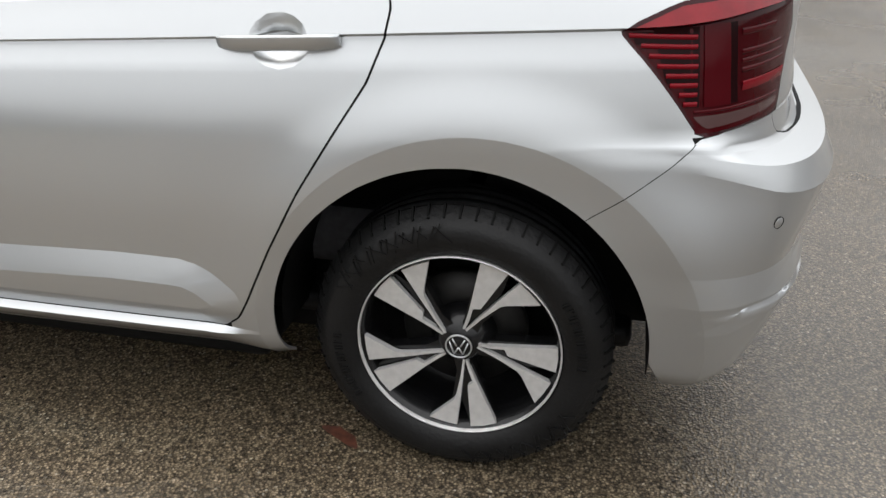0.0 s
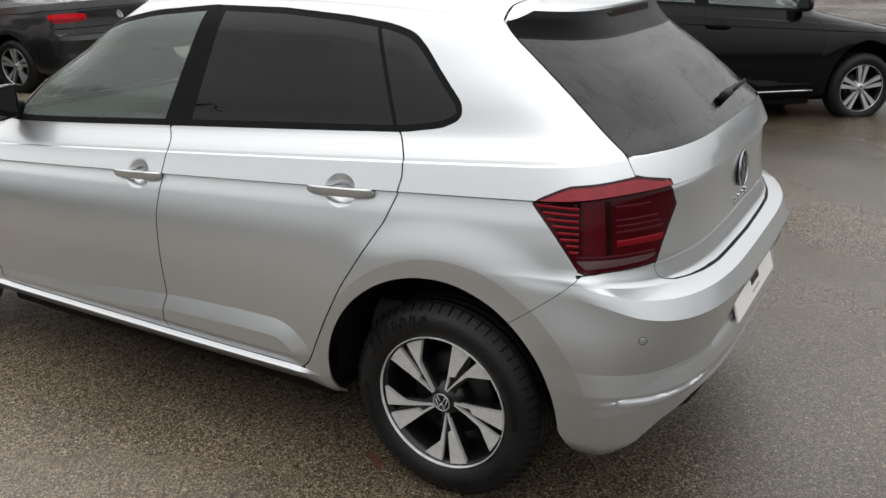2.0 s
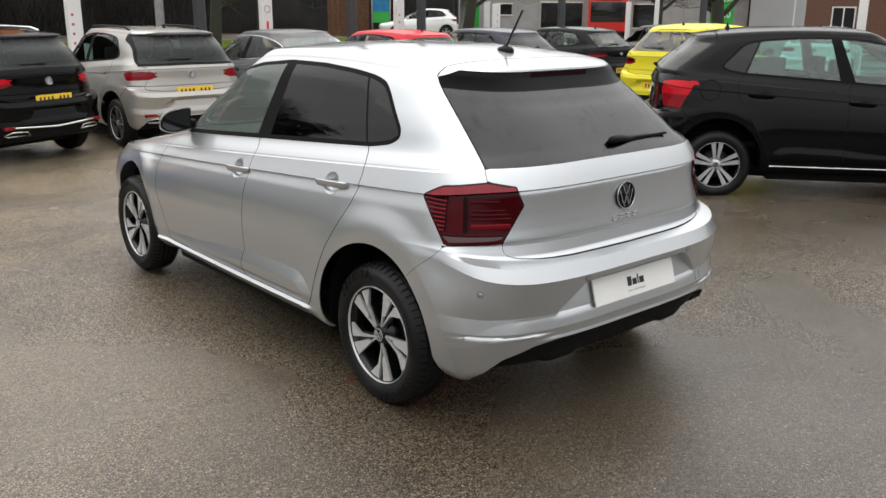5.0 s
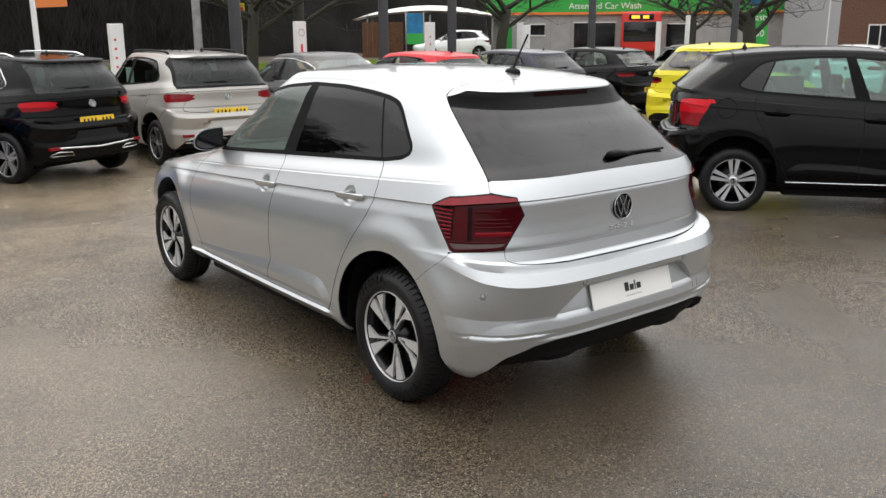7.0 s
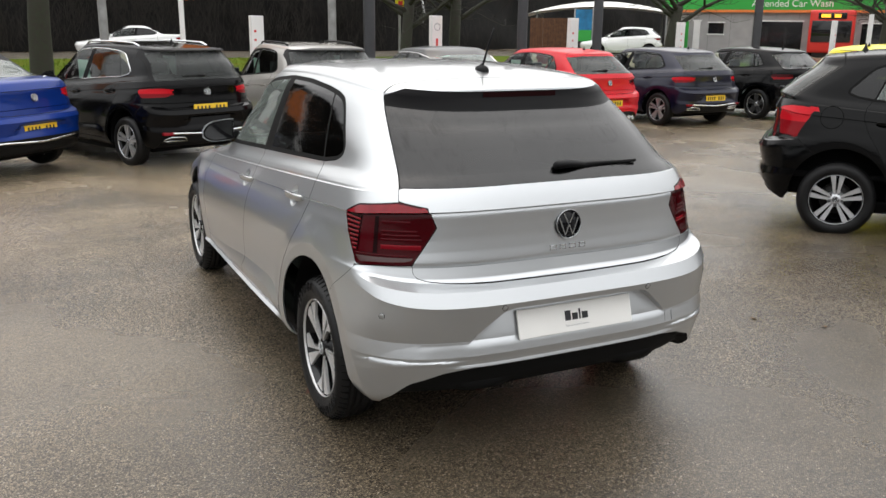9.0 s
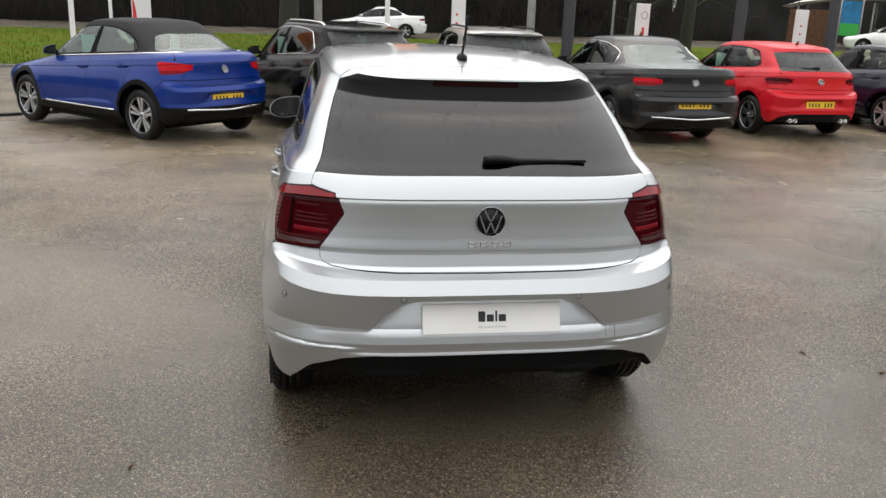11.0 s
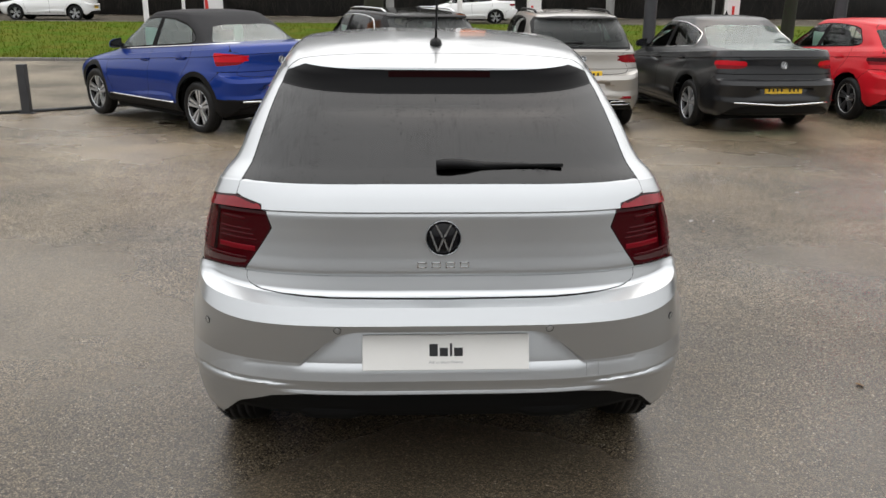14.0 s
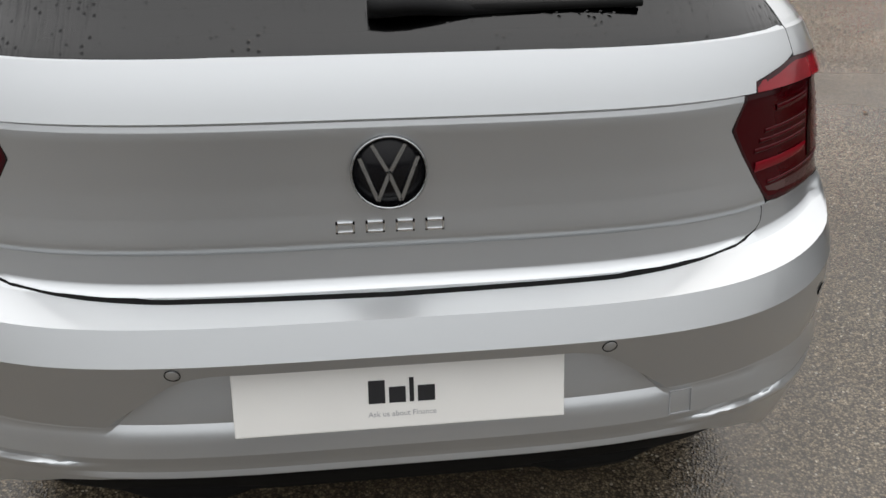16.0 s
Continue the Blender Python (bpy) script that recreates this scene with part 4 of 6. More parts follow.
    # wheel arches' dark liners, and the floor
    for yw in (0.0, S.wheelbase):
        for sgn in (-1, 1):
            lb = bmesh.new()
            pts = [(0.369 * math.cos(t), 0.369 * math.sin(t) + 0.008) for t in np.linspace(-0.12, math.pi + 0.12, 24)]
            rows = []
            for xx in ((0.60, 0.70, 0.80) if yw == 0 else (0.56, 0.63, 0.70)):
                rows.append([lb.verts.new((sgn * xx * S.sx, yw + a * S.sy, 0.325 * S.sz + b * S.sz)) for a, b in pts])
            for u, v in zip(rows, rows[1:]):
                for j in range(len(u) - 1):
                    lb.faces.new((u[j], u[j + 1], v[j + 1], v[j]))
            lb.faces.new(rows[0])
            part("arch_liner", lb, SEAL, car)
    ub = box(bmesh.new(), -0.60 * S.sx, (S.rear[0][1] + S.tail + 0.34) * S.sy, 0.17 * S.sz, 0.60 * S.sx, 2.95 * S.sy, 0.27 * S.sz, 0.02)
    box(ub, -0.735 * S.sx, 0.44 * S.sy, 0.165 * S.sz, 0.735 * S.sx, S.wheelbase - 0.44 * S.sy, 0.26 * S.sz, 0.02)
    part("underbody", ub, SEAL, car)
    r = S.radius
    for yw in (0.0, S.wheelbase):
        for sgn in (-1, 1):
            wheel = wheel_at(car, sgn * (0.80 - 0.0725) * S.sx, yw, r, sgn, style, rim_r=0.206 * r / 0.303 if style == "twin" else 0.205 * r / 0.303)
            if fine and yw:
                wheel.location += Vector((sgn * 0.018, 0, -0.012))
    if not fine:
        # seats as dark shapes behind the glass
        for sx in (-1, 1):
            for yy in (0.25, 1.0):
                q = box(bmesh.new(), (sx * 0.35 - 0.22) * S.sx, yy, 0.5, (sx * 0.35 + 0.22) * S.sx, yy + 0.12, 1.02 * S.sz, 0.05)
                box(q, (sx * 0.35 - 0.12) * S.sx, yy, 1.03 * S.sz, (sx * 0.35 + 0.12) * S.sx, yy + 0.1, 1.18 * S.sz, 0.03)
                part("seat", q, SEAT, car)
        part("cabin_floor", box(bmesh.new(), -0.62 * S.sx, -0.4 * S.sy, 0.45, 0.62 * S.sx, 2.0 * S.sy, 0.5, 0.01), TRIM, car)
    # door handles
    for y0, z0 in HANDLES:
        for sgn in (-1, 1):
            p, n = hit((sgn * 1.5, y0 + 0.11, z0), (-sgn, 0, 0))
            if p is None:
                continue
            part("door_handle", handle_bar(Matrix.Translation((p.x, y0 * S.sy, z0 * S.sz)) @ Matrix.Rotation(radians(-3.7), 4, "X") @ Matrix.Diagonal((sgn, 1, 1, 1))), colour, car)
    # mirrors
    for sgn in (-1, 1):
        p, n = hit((sgn * 1.5, 1.95, 0.96), (-sgn, 0, 0))
        px = p.x if p else sgn * 0.72
        mm = Matrix.Translation((px, 1.92 * S.sy, 0.998 * S.sz)) @ Matrix.Diagonal((sgn, 1, 1, 1))
        mir = part("door_mirror", mirror_shell(mm, 0.030, 0.215, 0.10, 0.004), colour, car)
        part("mirror_arm", box(bmesh.new(), min(px - sgn * 0.01, px + sgn * 0.10), 1.93 * S.sy, 0.945 * S.sz, max(px - sgn * 0.01, px + sgn * 0.10), 1.99 * S.sy, 1.0 * S.sz, 0.015), TRIM, mir)
        part("mirror_bezel", mirror_shell(mm @ Matrix.Translation((0, -0.006, 0)), 0.032, 0.210, 0.03, 0.007), TRIM, mir)
        part("mirror_glass", mirror_shell(mm @ Matrix.Translation((0, -0.008, 0)), 0.042, 0.202, 0.005, 0.015), GLOSS_BLACK, mir)
    if clad:
        for sgn in (-1, 1):
            for name_, a, b, zz, sl in (("belt_strip", -0.42, 1.9, 1.062, -0.07), ("sill_strip", 0.46, 2.05, 0.352, 0.0)):
                pts = [hit((sgn * 1.5, yy, zz + sl * yy), (-sgn, 0, 0))[0] for yy in np.linspace(a, b, 16)]
                pts = [q + Vector((sgn * 0.003, 0, 0)) for q in pts if q]
                part(name_, tube(pts, 0.011, 6), CHROME, car, "bright strip")
    if chrome_line:
        for sgn in (-1, 1):
            pts = [hit((sgn * 1.5, yy, zz), (-sgn, 0, 0))[0] for yy, zz in F.dlo_poly[2:-6]]
            part("window_line", tube([q + Vector((sgn * 0.002, 0, 0)) for q in pts if q], 0.007, 5), CHROME, car, "bright window surround")
    if sills:
        for sgn in (-1, 1):
            pts = [hit((sgn * 1.5, yy, 0.30), (-sgn, 0, 0))[0] for yy in np.linspace(0.44, 2.05, 16)]
            part("sill_strip", tube([q + Vector((sgn * 0.003, 0, 0)) for q in pts if q], 0.008, 6), sills, car, "thin bright sill strip")
    if flap:
        p, n = hit((1.5, -0.10, 0.93), (-1, 0, 0))
        ring = []
        for a in np.linspace(0, 2 * math.pi, 25):
            q, _ = hit((1.5, -0.10 + 0.085 * math.cos(a), 0.93 + 0.085 * math.sin(a)), (-1, 0, 0))
            if q:
                ring.append(q + Vector((0.001, 0, 0)))
        part("fuel_flap_seam", tube(ring, 0.0035, 5), SEAL, car)
    if reflectors:
        for sgn in (-1, 1):
            p, n = hit((sgn * 0.56, -3, 0.43), (0, 1, 0))
            part("reflector", box(bmesh.new(), sgn * 0.56 * S.sx - 0.13, p.y - 0.006 + 0.0, 0.41 * S.sz, sgn * 0.56 * S.sx + 0.10, p.y + 0.05, 0.445 * S.sz, 0.005), LENS_RED, car)
            pts = [hit((sgn * xx, -3, zz), (0, 1, 0))[0] + Vector((0, -0.008, 0)) for xx, zz in ((0.36, 0.335), (0.62, 0.335), (0.66, 0.35), (0.58, 0.385), (0.40, 0.375), (0.36, 0.335))]
            part("exhaust_trim", tube(pts, 0.010, 6), CHROME, car, "bright exhaust surround")
    if flap:
        part("paper_sheet", box(bmesh.new(), -0.60 * S.sx - 0.004, -0.12, 0.96, -0.60 * S.sx + 0.004, 0.80, 1.15 * S.sz), PAPER, car, "pale green paper behind the window", smooth=False)
    if paper:
        for sgn in (-1, 1):
            part("paper_sheet", box(bmesh.new(), sgn * 0.60 * S.sx - 0.004, 1.18, 0.98, sgn * 0.60 * S.sx + 0.004, 1.48, 1.22 * S.sz), PAPER, car, "pale green paper behind the window", smooth=False)
    # number plate
    p, n = hit((0, -3, plate_z if not F.tail or fine else max(0.60, plate_z)), (0, 1, 0))
    zp = plate_z * S.sz
    py = p.y - (0.012 if fine else 0.006)
    lean = math.degrees(math.atan2(n.z, -n.y)) if fine else 0
    pm = Matrix.Translation((0.008 if fine else 0, py, zp)) @ Matrix.Rotation(radians(-17 if fine else -4), 4, "X")
    pl = part("number_plate", box(bmesh.new(), -0.26, -0.004, -0.0555, 0.26, 0.004, 0.0555, 0.003, pm), plate, car, "white plate with a dark word" if fine else "yellow number plate", smooth=False)
    if not fine:
        bars(pl, pm @ Matrix.Translation((0, -0.005, 0)), 0.46, 0.062, 8)
    # emblem
    zb = 0.892
    p, n = hit((0, -3, zb), (0, 1, 0))
    badge(car, 0, p.y - 0.004, zb * S.sz, 0.056 if fine else 0.05, -5 if fine else -12, EMBLEM_BLACK if fine else TRIM)
    # aerial
    p, n = hit((0, 0.75 if S.rear is SALOON_REAR else 0.10, 3), (0, 0, -1))
    if fine:
        ab = lathe([(0.030, -0.004), (0.029, 0.008), (0.024, 0.017), (0.010, 0.023), (0.005, 0.03)], 20, "z", m=Matrix.Translation(p))
        bmesh.ops.scale(ab, vec=(0.75, 1.7, 1), space=Matrix.Translation(-p), verts=ab.verts)
        ant = part("aerial", ab, TRIM, car, "black rod aerial on a rubber foot")
        part("rod", tube([p + Vector((0, -0.005, 0.018)), p + Vector((0, -0.045, 0.09)), p + Vector((0, -0.10, 0.178))], 0.0045, 8), TRIM, ant)
    elif p and not soft_top:
        part("aerial", lathe([(0.03, 0), (0.012, 0.03), (0.004, 0.06)], 10, "z", m=Matrix.Translation(p)), TRIM, car)
    if wiper:
        z0 = F.glass_low + 0.045
        a, n = hit((-0.02 if fine else 0.0, -3, z0), (0, 1, 0))
        b, n2 = hit((0.375 if fine else -0.32, -3, z0), (0, 1, 0))
        if a and b and n:
            o = n * 0.022
            across = (b - a).normalized()
            up = n.cross(across).normalized()
            up = up if up.z > 0 else -up
            ab = bmesh.new()
            prev = None
            for t in np.linspace(0, 1, 12):
                q = a.lerp(b, 0.0 + 0.70 * t) + n * (0.006 + 0.012 * math.sin(math.pi * min(1, t * 1.6 + 0.2)))
                hh, th = (0.0155 - 0.0065 * t) * min(1, 0.75 + t * 5), 0.015 * (1 - 0.55 * t)
                ring = [ab.verts.new(q + up * (hh * math.copysign(abs(math.sin(k)) ** 0.4, math.sin(k))) + n * (th * math.cos(k))) for k in np.linspace(0, 2 * math.pi, 11)[:-1]]
                if prev:
                    for k in range(10):
                        ab.faces.new((prev[k], ring[k], ring[(k + 1) % 10], prev[(k + 1) % 10]))
                else:
                    ab.faces.new(ring)
                prev = ring
            ab.faces.new(prev[::-1])
            bmesh.ops.recalc_face_normals(ab, faces=ab.faces)
            wp = part("wiper", ab, TRIM, car, "black rear wiper")
            part("blade", tube([a.lerp(b, 0.25) + n * 0.010 - up * 0.004, b + n2 * 0.010 - up * 0.004], 0.0075, 6, taper=0.8), SEAL, wp)
    if roof_rails:
        for sgn in (-1, 1):
            pts = []
            for yy in np.linspace(0.05, 1.35, 12):
                p, n = hit((sgn * 0.50, yy, 3), (0, 0, -1))
                pts.append(p + Vector((0, 0, 0.03 if 0.1 < yy < 1.3 else 0.0)))
            part("roof_rail", tube(pts, 0.014, 8), roof_rails, car)
    if tips:
        for sgn in (-1, 1):
            for k in range(tips):
                part("exhaust_tip", lathe([(0.03, 0.1), (0.036, 0.0), (0.03, -0.005), (0.026, 0.0), (0.026, 0.1)], 16, "y", m=Matrix.Translation((sgn * (0.42 + 0.09 * k), (S.rear[3][1] + S.tail + 0.01) * S.sy, 0.30))), CHROME, car)
    if cladding:
        pts = []
        for xx in np.linspace(-0.62, 0.62, 14):
            p, n = hit((xx, -3, 0.40), (0, 1, 0))
            pts.append(p + Vector((0, -0.006, 0.03 * min(1, abs(xx) / 0.5))))
        part("bumper_trim", tube(pts, 0.013, 6), cladding, car)
    return car, made, hit, tree


# ---- ground ----
def lie(x, y):
    """Height of the ground: level round the silver car, falling gently to the row, rising over the verge to the road."""
    d = y + 0.3 * x - 1.8
    fall = -0.03 * min(max(d, 0.0), 7.5)
    t = min(max((y - 20.0) / 14.0, 0.0), 1.0)
    return fall + 0.32 * t * t * (3 - 2 * t)


def asphalt(name, dark, pale, wet, grain, film=0.0):
    """Rolled stone chips in bitumen, damp in patches of several metres."""
    m = bpy.data.materials.new(name)
    m.use_nodes = True
    n, l = m.node_tree.nodes, m.node_tree.links
    b = n["Principled BSDF"]
    co = n.new("ShaderNodeTexCoord")

    def noise_at(scale, detail=3.0, rough=0.5):
        t = n.new("ShaderNodeTexNoise")
        t.inputs["Scale"].default_value, t.inputs["Detail"].default_value, t.inputs["Roughness"].default_value = scale, detail, rough
        l.new(co.outputs["Object"], t.inputs["Vector"])
        return t.outputs[0]

    def ramp(src, a, b_, ca, cb):
        r = n.new("ShaderNodeValToRGB")
        r.color_ramp.elements[0].position, r.color_ramp.elements[1].position = a, b_
        r.color_ramp.elements[0].color, r.color_ramp.elements[1].color = (*ca, 1), (*cb, 1)
        l.new(src, r.inputs[0])
        return r.outputs[0]

    def mix(fac, a, b_, mode="MIX"):
        q = n.new("ShaderNodeMixRGB")
        q.blend_type = mode
        if isinstance(fac, float):
            q.inputs[0].default_value = fac
        else:
            l.new(fac, q.inputs[0])
        l.new(a, q.inputs[1])
        l.new(b_, q.inputs[2])
        return q.outputs[0]

    chips = n.new("ShaderNodeTexVoronoi")
    chips.inputs["Scale"].default_value = grain
    l.new(co.outputs["Object"], chips.inputs["Vector"])
    chip_tone = n.new("ShaderNodeSeparateColor")
    l.new(chips.outputs["Color"], chip_tone.inputs[0])
    stone = ramp(chip_tone.outputs[0], 0.1, 1.0, dark, pale)
    bitumen = ramp(chips.outputs["Distance"], 0.25, 0.65, (1, 1, 1), (0.35, 0.33, 0.3))
    base = mix(1.0, stone, bitumen, "MULTIPLY")
    patch = ramp(noise_at(0.55, 5, 0.6), 0.34, 0.66, (0.60, 0.58, 0.54), (1.45, 1.38, 1.26))
    base = mix(1.0, base, patch, "MULTIPLY")
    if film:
        # ground sheen painted in: base colour grows paler towards the row of cars
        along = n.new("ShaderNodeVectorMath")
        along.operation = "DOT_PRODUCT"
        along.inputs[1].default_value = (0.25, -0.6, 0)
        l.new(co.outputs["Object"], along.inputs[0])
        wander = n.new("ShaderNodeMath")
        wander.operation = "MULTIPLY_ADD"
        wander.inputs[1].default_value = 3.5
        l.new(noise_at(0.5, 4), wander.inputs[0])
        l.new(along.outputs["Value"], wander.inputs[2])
        far_sheen = n.new("ShaderNodeMapRange")
        far_sheen.inputs["From Min"].default_value, far_sheen.inputs["From Max"].default_value = -2.2, 2.6
        far_sheen.inputs["To Min"].default_value, far_sheen.inputs["To Max"].default_value = 2.8, 0.95
        l.new(wander.outputs[0], far_sheen.inputs["Value"])
        base = mix(1.0, base, far_sheen.outputs[0], "MULTIPLY")
    grit = ramp(noise_at(52, 5, 0.8), 0.36, 0.66, (0.46, 0.44, 0.40), (1.55, 1.48, 1.38))
    base = mix(1.0, base, grit, "MULTIPLY")
    # odd pale chips
    fleck = ramp(chip_tone.outputs[1], 0.978, 0.994, (0, 0, 0), (0.20, 0.185, 0.155))
    base = mix(1.0, base, fleck, "ADD")
    l.new(base, b.inputs["Base Color"])
    damp = ramp(noise_at(0.38, 4, 0.55), 0.38, 0.62, (wet[0],) * 3, (wet[1],) * 3)
    b.inputs["Roughness"].default_value = 0.62
    b.inputs["Specular IOR Level"].default_value = 0.12
    # the film of water on top
    b.inputs["Coat Weight"].default_value = film
    if film:
        l.new(ramp(noise_at(0.45, 5, 0.6), 0.40, 0.60, (0.65,) * 3, (1, 1, 1)), b.inputs["Coat Weight"])
    b.inputs["Coat IOR"].default_value = 1.57
    l.new(damp, b.inputs["Coat Roughness"])
    skin = n.new("ShaderNodeBump")
    skin.inputs["Strength"].default_value, skin.inputs["Distance"].default_value = 0.36, 0.004
    l.new(chips.outputs["Distance"], skin.inputs["Height"])
    l.new(skin.outputs[0], b.inputs["Coat Normal"])
    bump = n.new("ShaderNodeBump")
    bump.inputs["Strength"].default_value, bump.inputs["Distance"].default_value = 0.55, 0.004
    h = mix(0.5, chips.outputs["Distance"], noise_at(grain * 1.6, 2))
    l.new(h, bump.inputs["Height"])
    l.new(bump.outputs[0], b.inputs["Normal"])
    return m


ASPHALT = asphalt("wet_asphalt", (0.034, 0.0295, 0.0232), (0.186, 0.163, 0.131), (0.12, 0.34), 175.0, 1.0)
ROAD = asphalt("road_asphalt", (0.10, 0.10, 0.10), (0.22, 0.215, 0.205), (0.35, 0.55), 60.0)
PAVING = asphalt("pale_paving", (0.20, 0.195, 0.18), (0.34, 0.33, 0.31), (0.25, 0.5), 90.0)
GRASS = material("grass_blades", (0.058, 0.105, 0.006), 0.9, vary=0.5, scale=0.9, color2=(0.095, 0.102, 0.012), spec=0.05)
BARK = material("bark", (0.032, 0.027, 0.021), 0.9, vary=0.5, scale=9, bump=0.6, bump_scale=40, color2=(0.03, 0.034, 0.02))
TWIG = material("bare_twigs", (0.014, 0.011, 0.008), 0.9, vary=0.6, scale=0.7, color2=(0.018, 0.015, 0.012))
# near-black: the shade among the shrubs is put into this colour
SHADE = material("thicket_shade", (0.006, 0.005, 0.004), 0.95, vary=0.6, scale=1.2)
POST_DARK = material("dark_grey_post", (0.035, 0.036, 0.04), 0.5, vary=0.2, scale=5)
POST_GREY = material("galvanised_steel", (0.30, 0.30, 0.29), 0.5, 0.3, vary=0.3, scale=6)
WHITE = material("white_coated_panel", (0.78, 0.77, 0.75), 0.4, vary=0.06, scale=3)
RED_PANEL = material("red_panel", (0.62, 0.03, 0.02), 0.45, vary=0.05, scale=4)
ORANGE = material("orange_panel", (0.75, 0.22, 0.05), 0.45, vary=0.08, scale=4)
GREEN = material("green_fascia", (0.03, 0.36, 0.05), 0.45, vary=0.08, scale=2)
RENDERED = material("grey_cladding", (0.36, 0.35, 0.34), 0.7, vary=0.15, scale=1.5)
SLAB = material("grey_sign_panel", (0.42, 0.42, 0.42), 0.55, vary=0.06, scale=1)
CANVAS = material("white_canopy", (0.75, 0.73, 0.70), 0.7, vary=0.1, scale=1)
FENCE = material("brown_fence", (0.13, 0.055, 0.022), 0.8, vary=0.4, scale=6)
POSTER = material("blue_poster", (0.02, 0.20, 0.42), 0.4, vary=0.4, scale=3)
KERB = material("kerb_stone", (0.20, 0.19, 0.175), 0.8, vary=0.25, scale=8)
LITTER = material("fallen_leaves", (0.16, 0.085, 0.03), 0.8, vary=0.4, scale=30)
RUST = material("rust_stain", (0.10, 0.028, 0.012), 0.7, vary=0.5, scale=60)
glow = bpy.data.materials.new("amber_display")
glow.use_nodes = True
gb = glow.node_tree.nodes["Principled BSDF"]
gb.inputs["Base Color"].default_value = (0.02, 0.01, 0.005, 1)
gb.inputs["Emission Color"].default_value, gb.inputs["Emission Strength"].default_value = (1.0, 0.42, 0.03, 1), 1.6


def sheet(xs, ys, over=0.0, height=lie):
    bm = bmesh.new()
    grid = [[bm.verts.new((x, y, height(x, y) + over)) for x in xs] for y in ys]
    for a, b in zip(grid, grid[1:]):
        for i in range(len(xs) - 1):
            bm.faces.new((a[i], a[i + 1], b[i + 1], b[i]))
    return bm


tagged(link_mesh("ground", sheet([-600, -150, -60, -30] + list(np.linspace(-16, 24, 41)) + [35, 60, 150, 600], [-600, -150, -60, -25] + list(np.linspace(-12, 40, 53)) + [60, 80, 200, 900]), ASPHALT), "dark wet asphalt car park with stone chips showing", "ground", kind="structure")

# ---- the silver car ----
POLO = Shape()
FP = Fields(POLO, glass_top=1.3522, follow=True)
silver_car, silver_parts, on_silver, silver_tree = build_car(Matrix.Translation((0.003, 0, 0)), "clean silver five-door hatchback with diamond-cut wheels, parked on wet asphalt", SILVER, POLO, FP, fine=True, style="twin", plate=PLATE_WHITE, lamps=LENS_DARK)
interior(silver_car, POLO)


# ---- the parked row ----
def at_ground(x, y, yaw):
    return pose(x, y, lie(x, y), 0, 0, yaw)


def coarse(**k):
    return Shape(**{**dict(cols=64, rows=40), **k})


HATCH = coarse(sx=1.03, sy=1.05, sz=1.015, wheelbase=2.63, radius=0.318)
SMALL = coarse(sx=0.98, sy=1.03, sz=1.05, wheelbase=2.62, radius=0.305, tail=0.06)
TALL = coarse(sx=1.04, sy=1.05, sz=1.12, wheelbase=2.64, radius=0.335)
MPV = coarse(rear=UPRIGHT_REAR, roof=0.032, sx=1.04, sy=1.06, sz=1.09, wheelbase=2.68, radius=0.325)
SALOON = coarse(rear=SALOON_REAR, sx=1.05, sy=1.09, sz=1.045, wheelbase=2.79, radius=0.33, tail=-0.33)
OPEN = coarse(rear=OPEN_REAR, sx=1.04, sy=1.03, sz=1.05, wheelbase=2.60, radius=0.335, tail=-0.05)
WIDE_LAMP = [(0.50, 0.925), (0.43, 0.835), (0.02, 0.845), (-0.10, 0.865), (-0.10, 0.935), (0.10, 0.945), (0.35, 0.940)]
HIGH_LAMP = [(0.50, 0.985), (0.43, 0.835), (0.05, 0.855), (-0.10, 0.905), (-0.10, 0.955), (0.10, 0.975), (0.35, 0.985)]
SHORT_LAMP = [(0.47, 0.995), (0.37, 0.765), (0.08, 0.778), (-0.028, 0.90), (0.015, 0.985), (0.16, 1.004), (0.34, 1.004)]
SALOON_DLO = [(2.03, 0.932), (1.62, 1.240), (1.36, 1.322), (1.20, 1.350), (0.944, 1.362), (0.652, 1.350), (0.40, 1.30), (0.22, 1.22), (0.13, 1.14), (0.14, 1.085), (0.25, 1.055), (0.69, 1.026), (1.11, 0.996), (1.93, 0.934)]
row = "parked cars in the row"
build_car(at_ground(-2.15, 8.55, 46), "bright blue convertible with a closed black canvas roof", BLUE_PAINT, OPEN, Fields(OPEN, dlo=SALOON_DLO, lamp=HIGH_LAMP, glass_low=1.10, glass_top=1.28, glass_half=0.46), row, privacy=False, soft_top=True, lamps=LENS_BRIGHT, wiper=False, cladding=CHROME, clad=True, panes=TEAL_GLASS, back_pane=MISTED_GLASS, paper=True)
build_car(at_ground(0.15, 8.95, 24), "black compact people carrier with bright roof rails", BLACK_PAINT, MPV, Fields(MPV, lamp=WIDE_LAMP, glass_top=1.365, glass_low=1.035, glass_half=0.565, glass_base=0.645), row, roof_rails=CHROME, chrome_line=True, privacy=False, lamps=LENS_BRIGHT, cladding=CHROME, plate_z=0.70, reflectors=True, back_pane=GREY_GLASS, paper=True, surround=0.028)
build_car(at_ground(2.27, 9.1, 2), "beige-silver compact people carrier with black roof rails", BEIGE_PAINT, MPV, Fields(MPV, lamp=WIDE_LAMP, glass_top=1.365, glass_low=1.035, glass_half=0.565, glass_base=0.645), row, roof_rails=TRIM, privacy=False, style="dark", plate_z=0.70, reflectors=True, back_pane=GREY_GLASS, paper=True, surround=0.028)
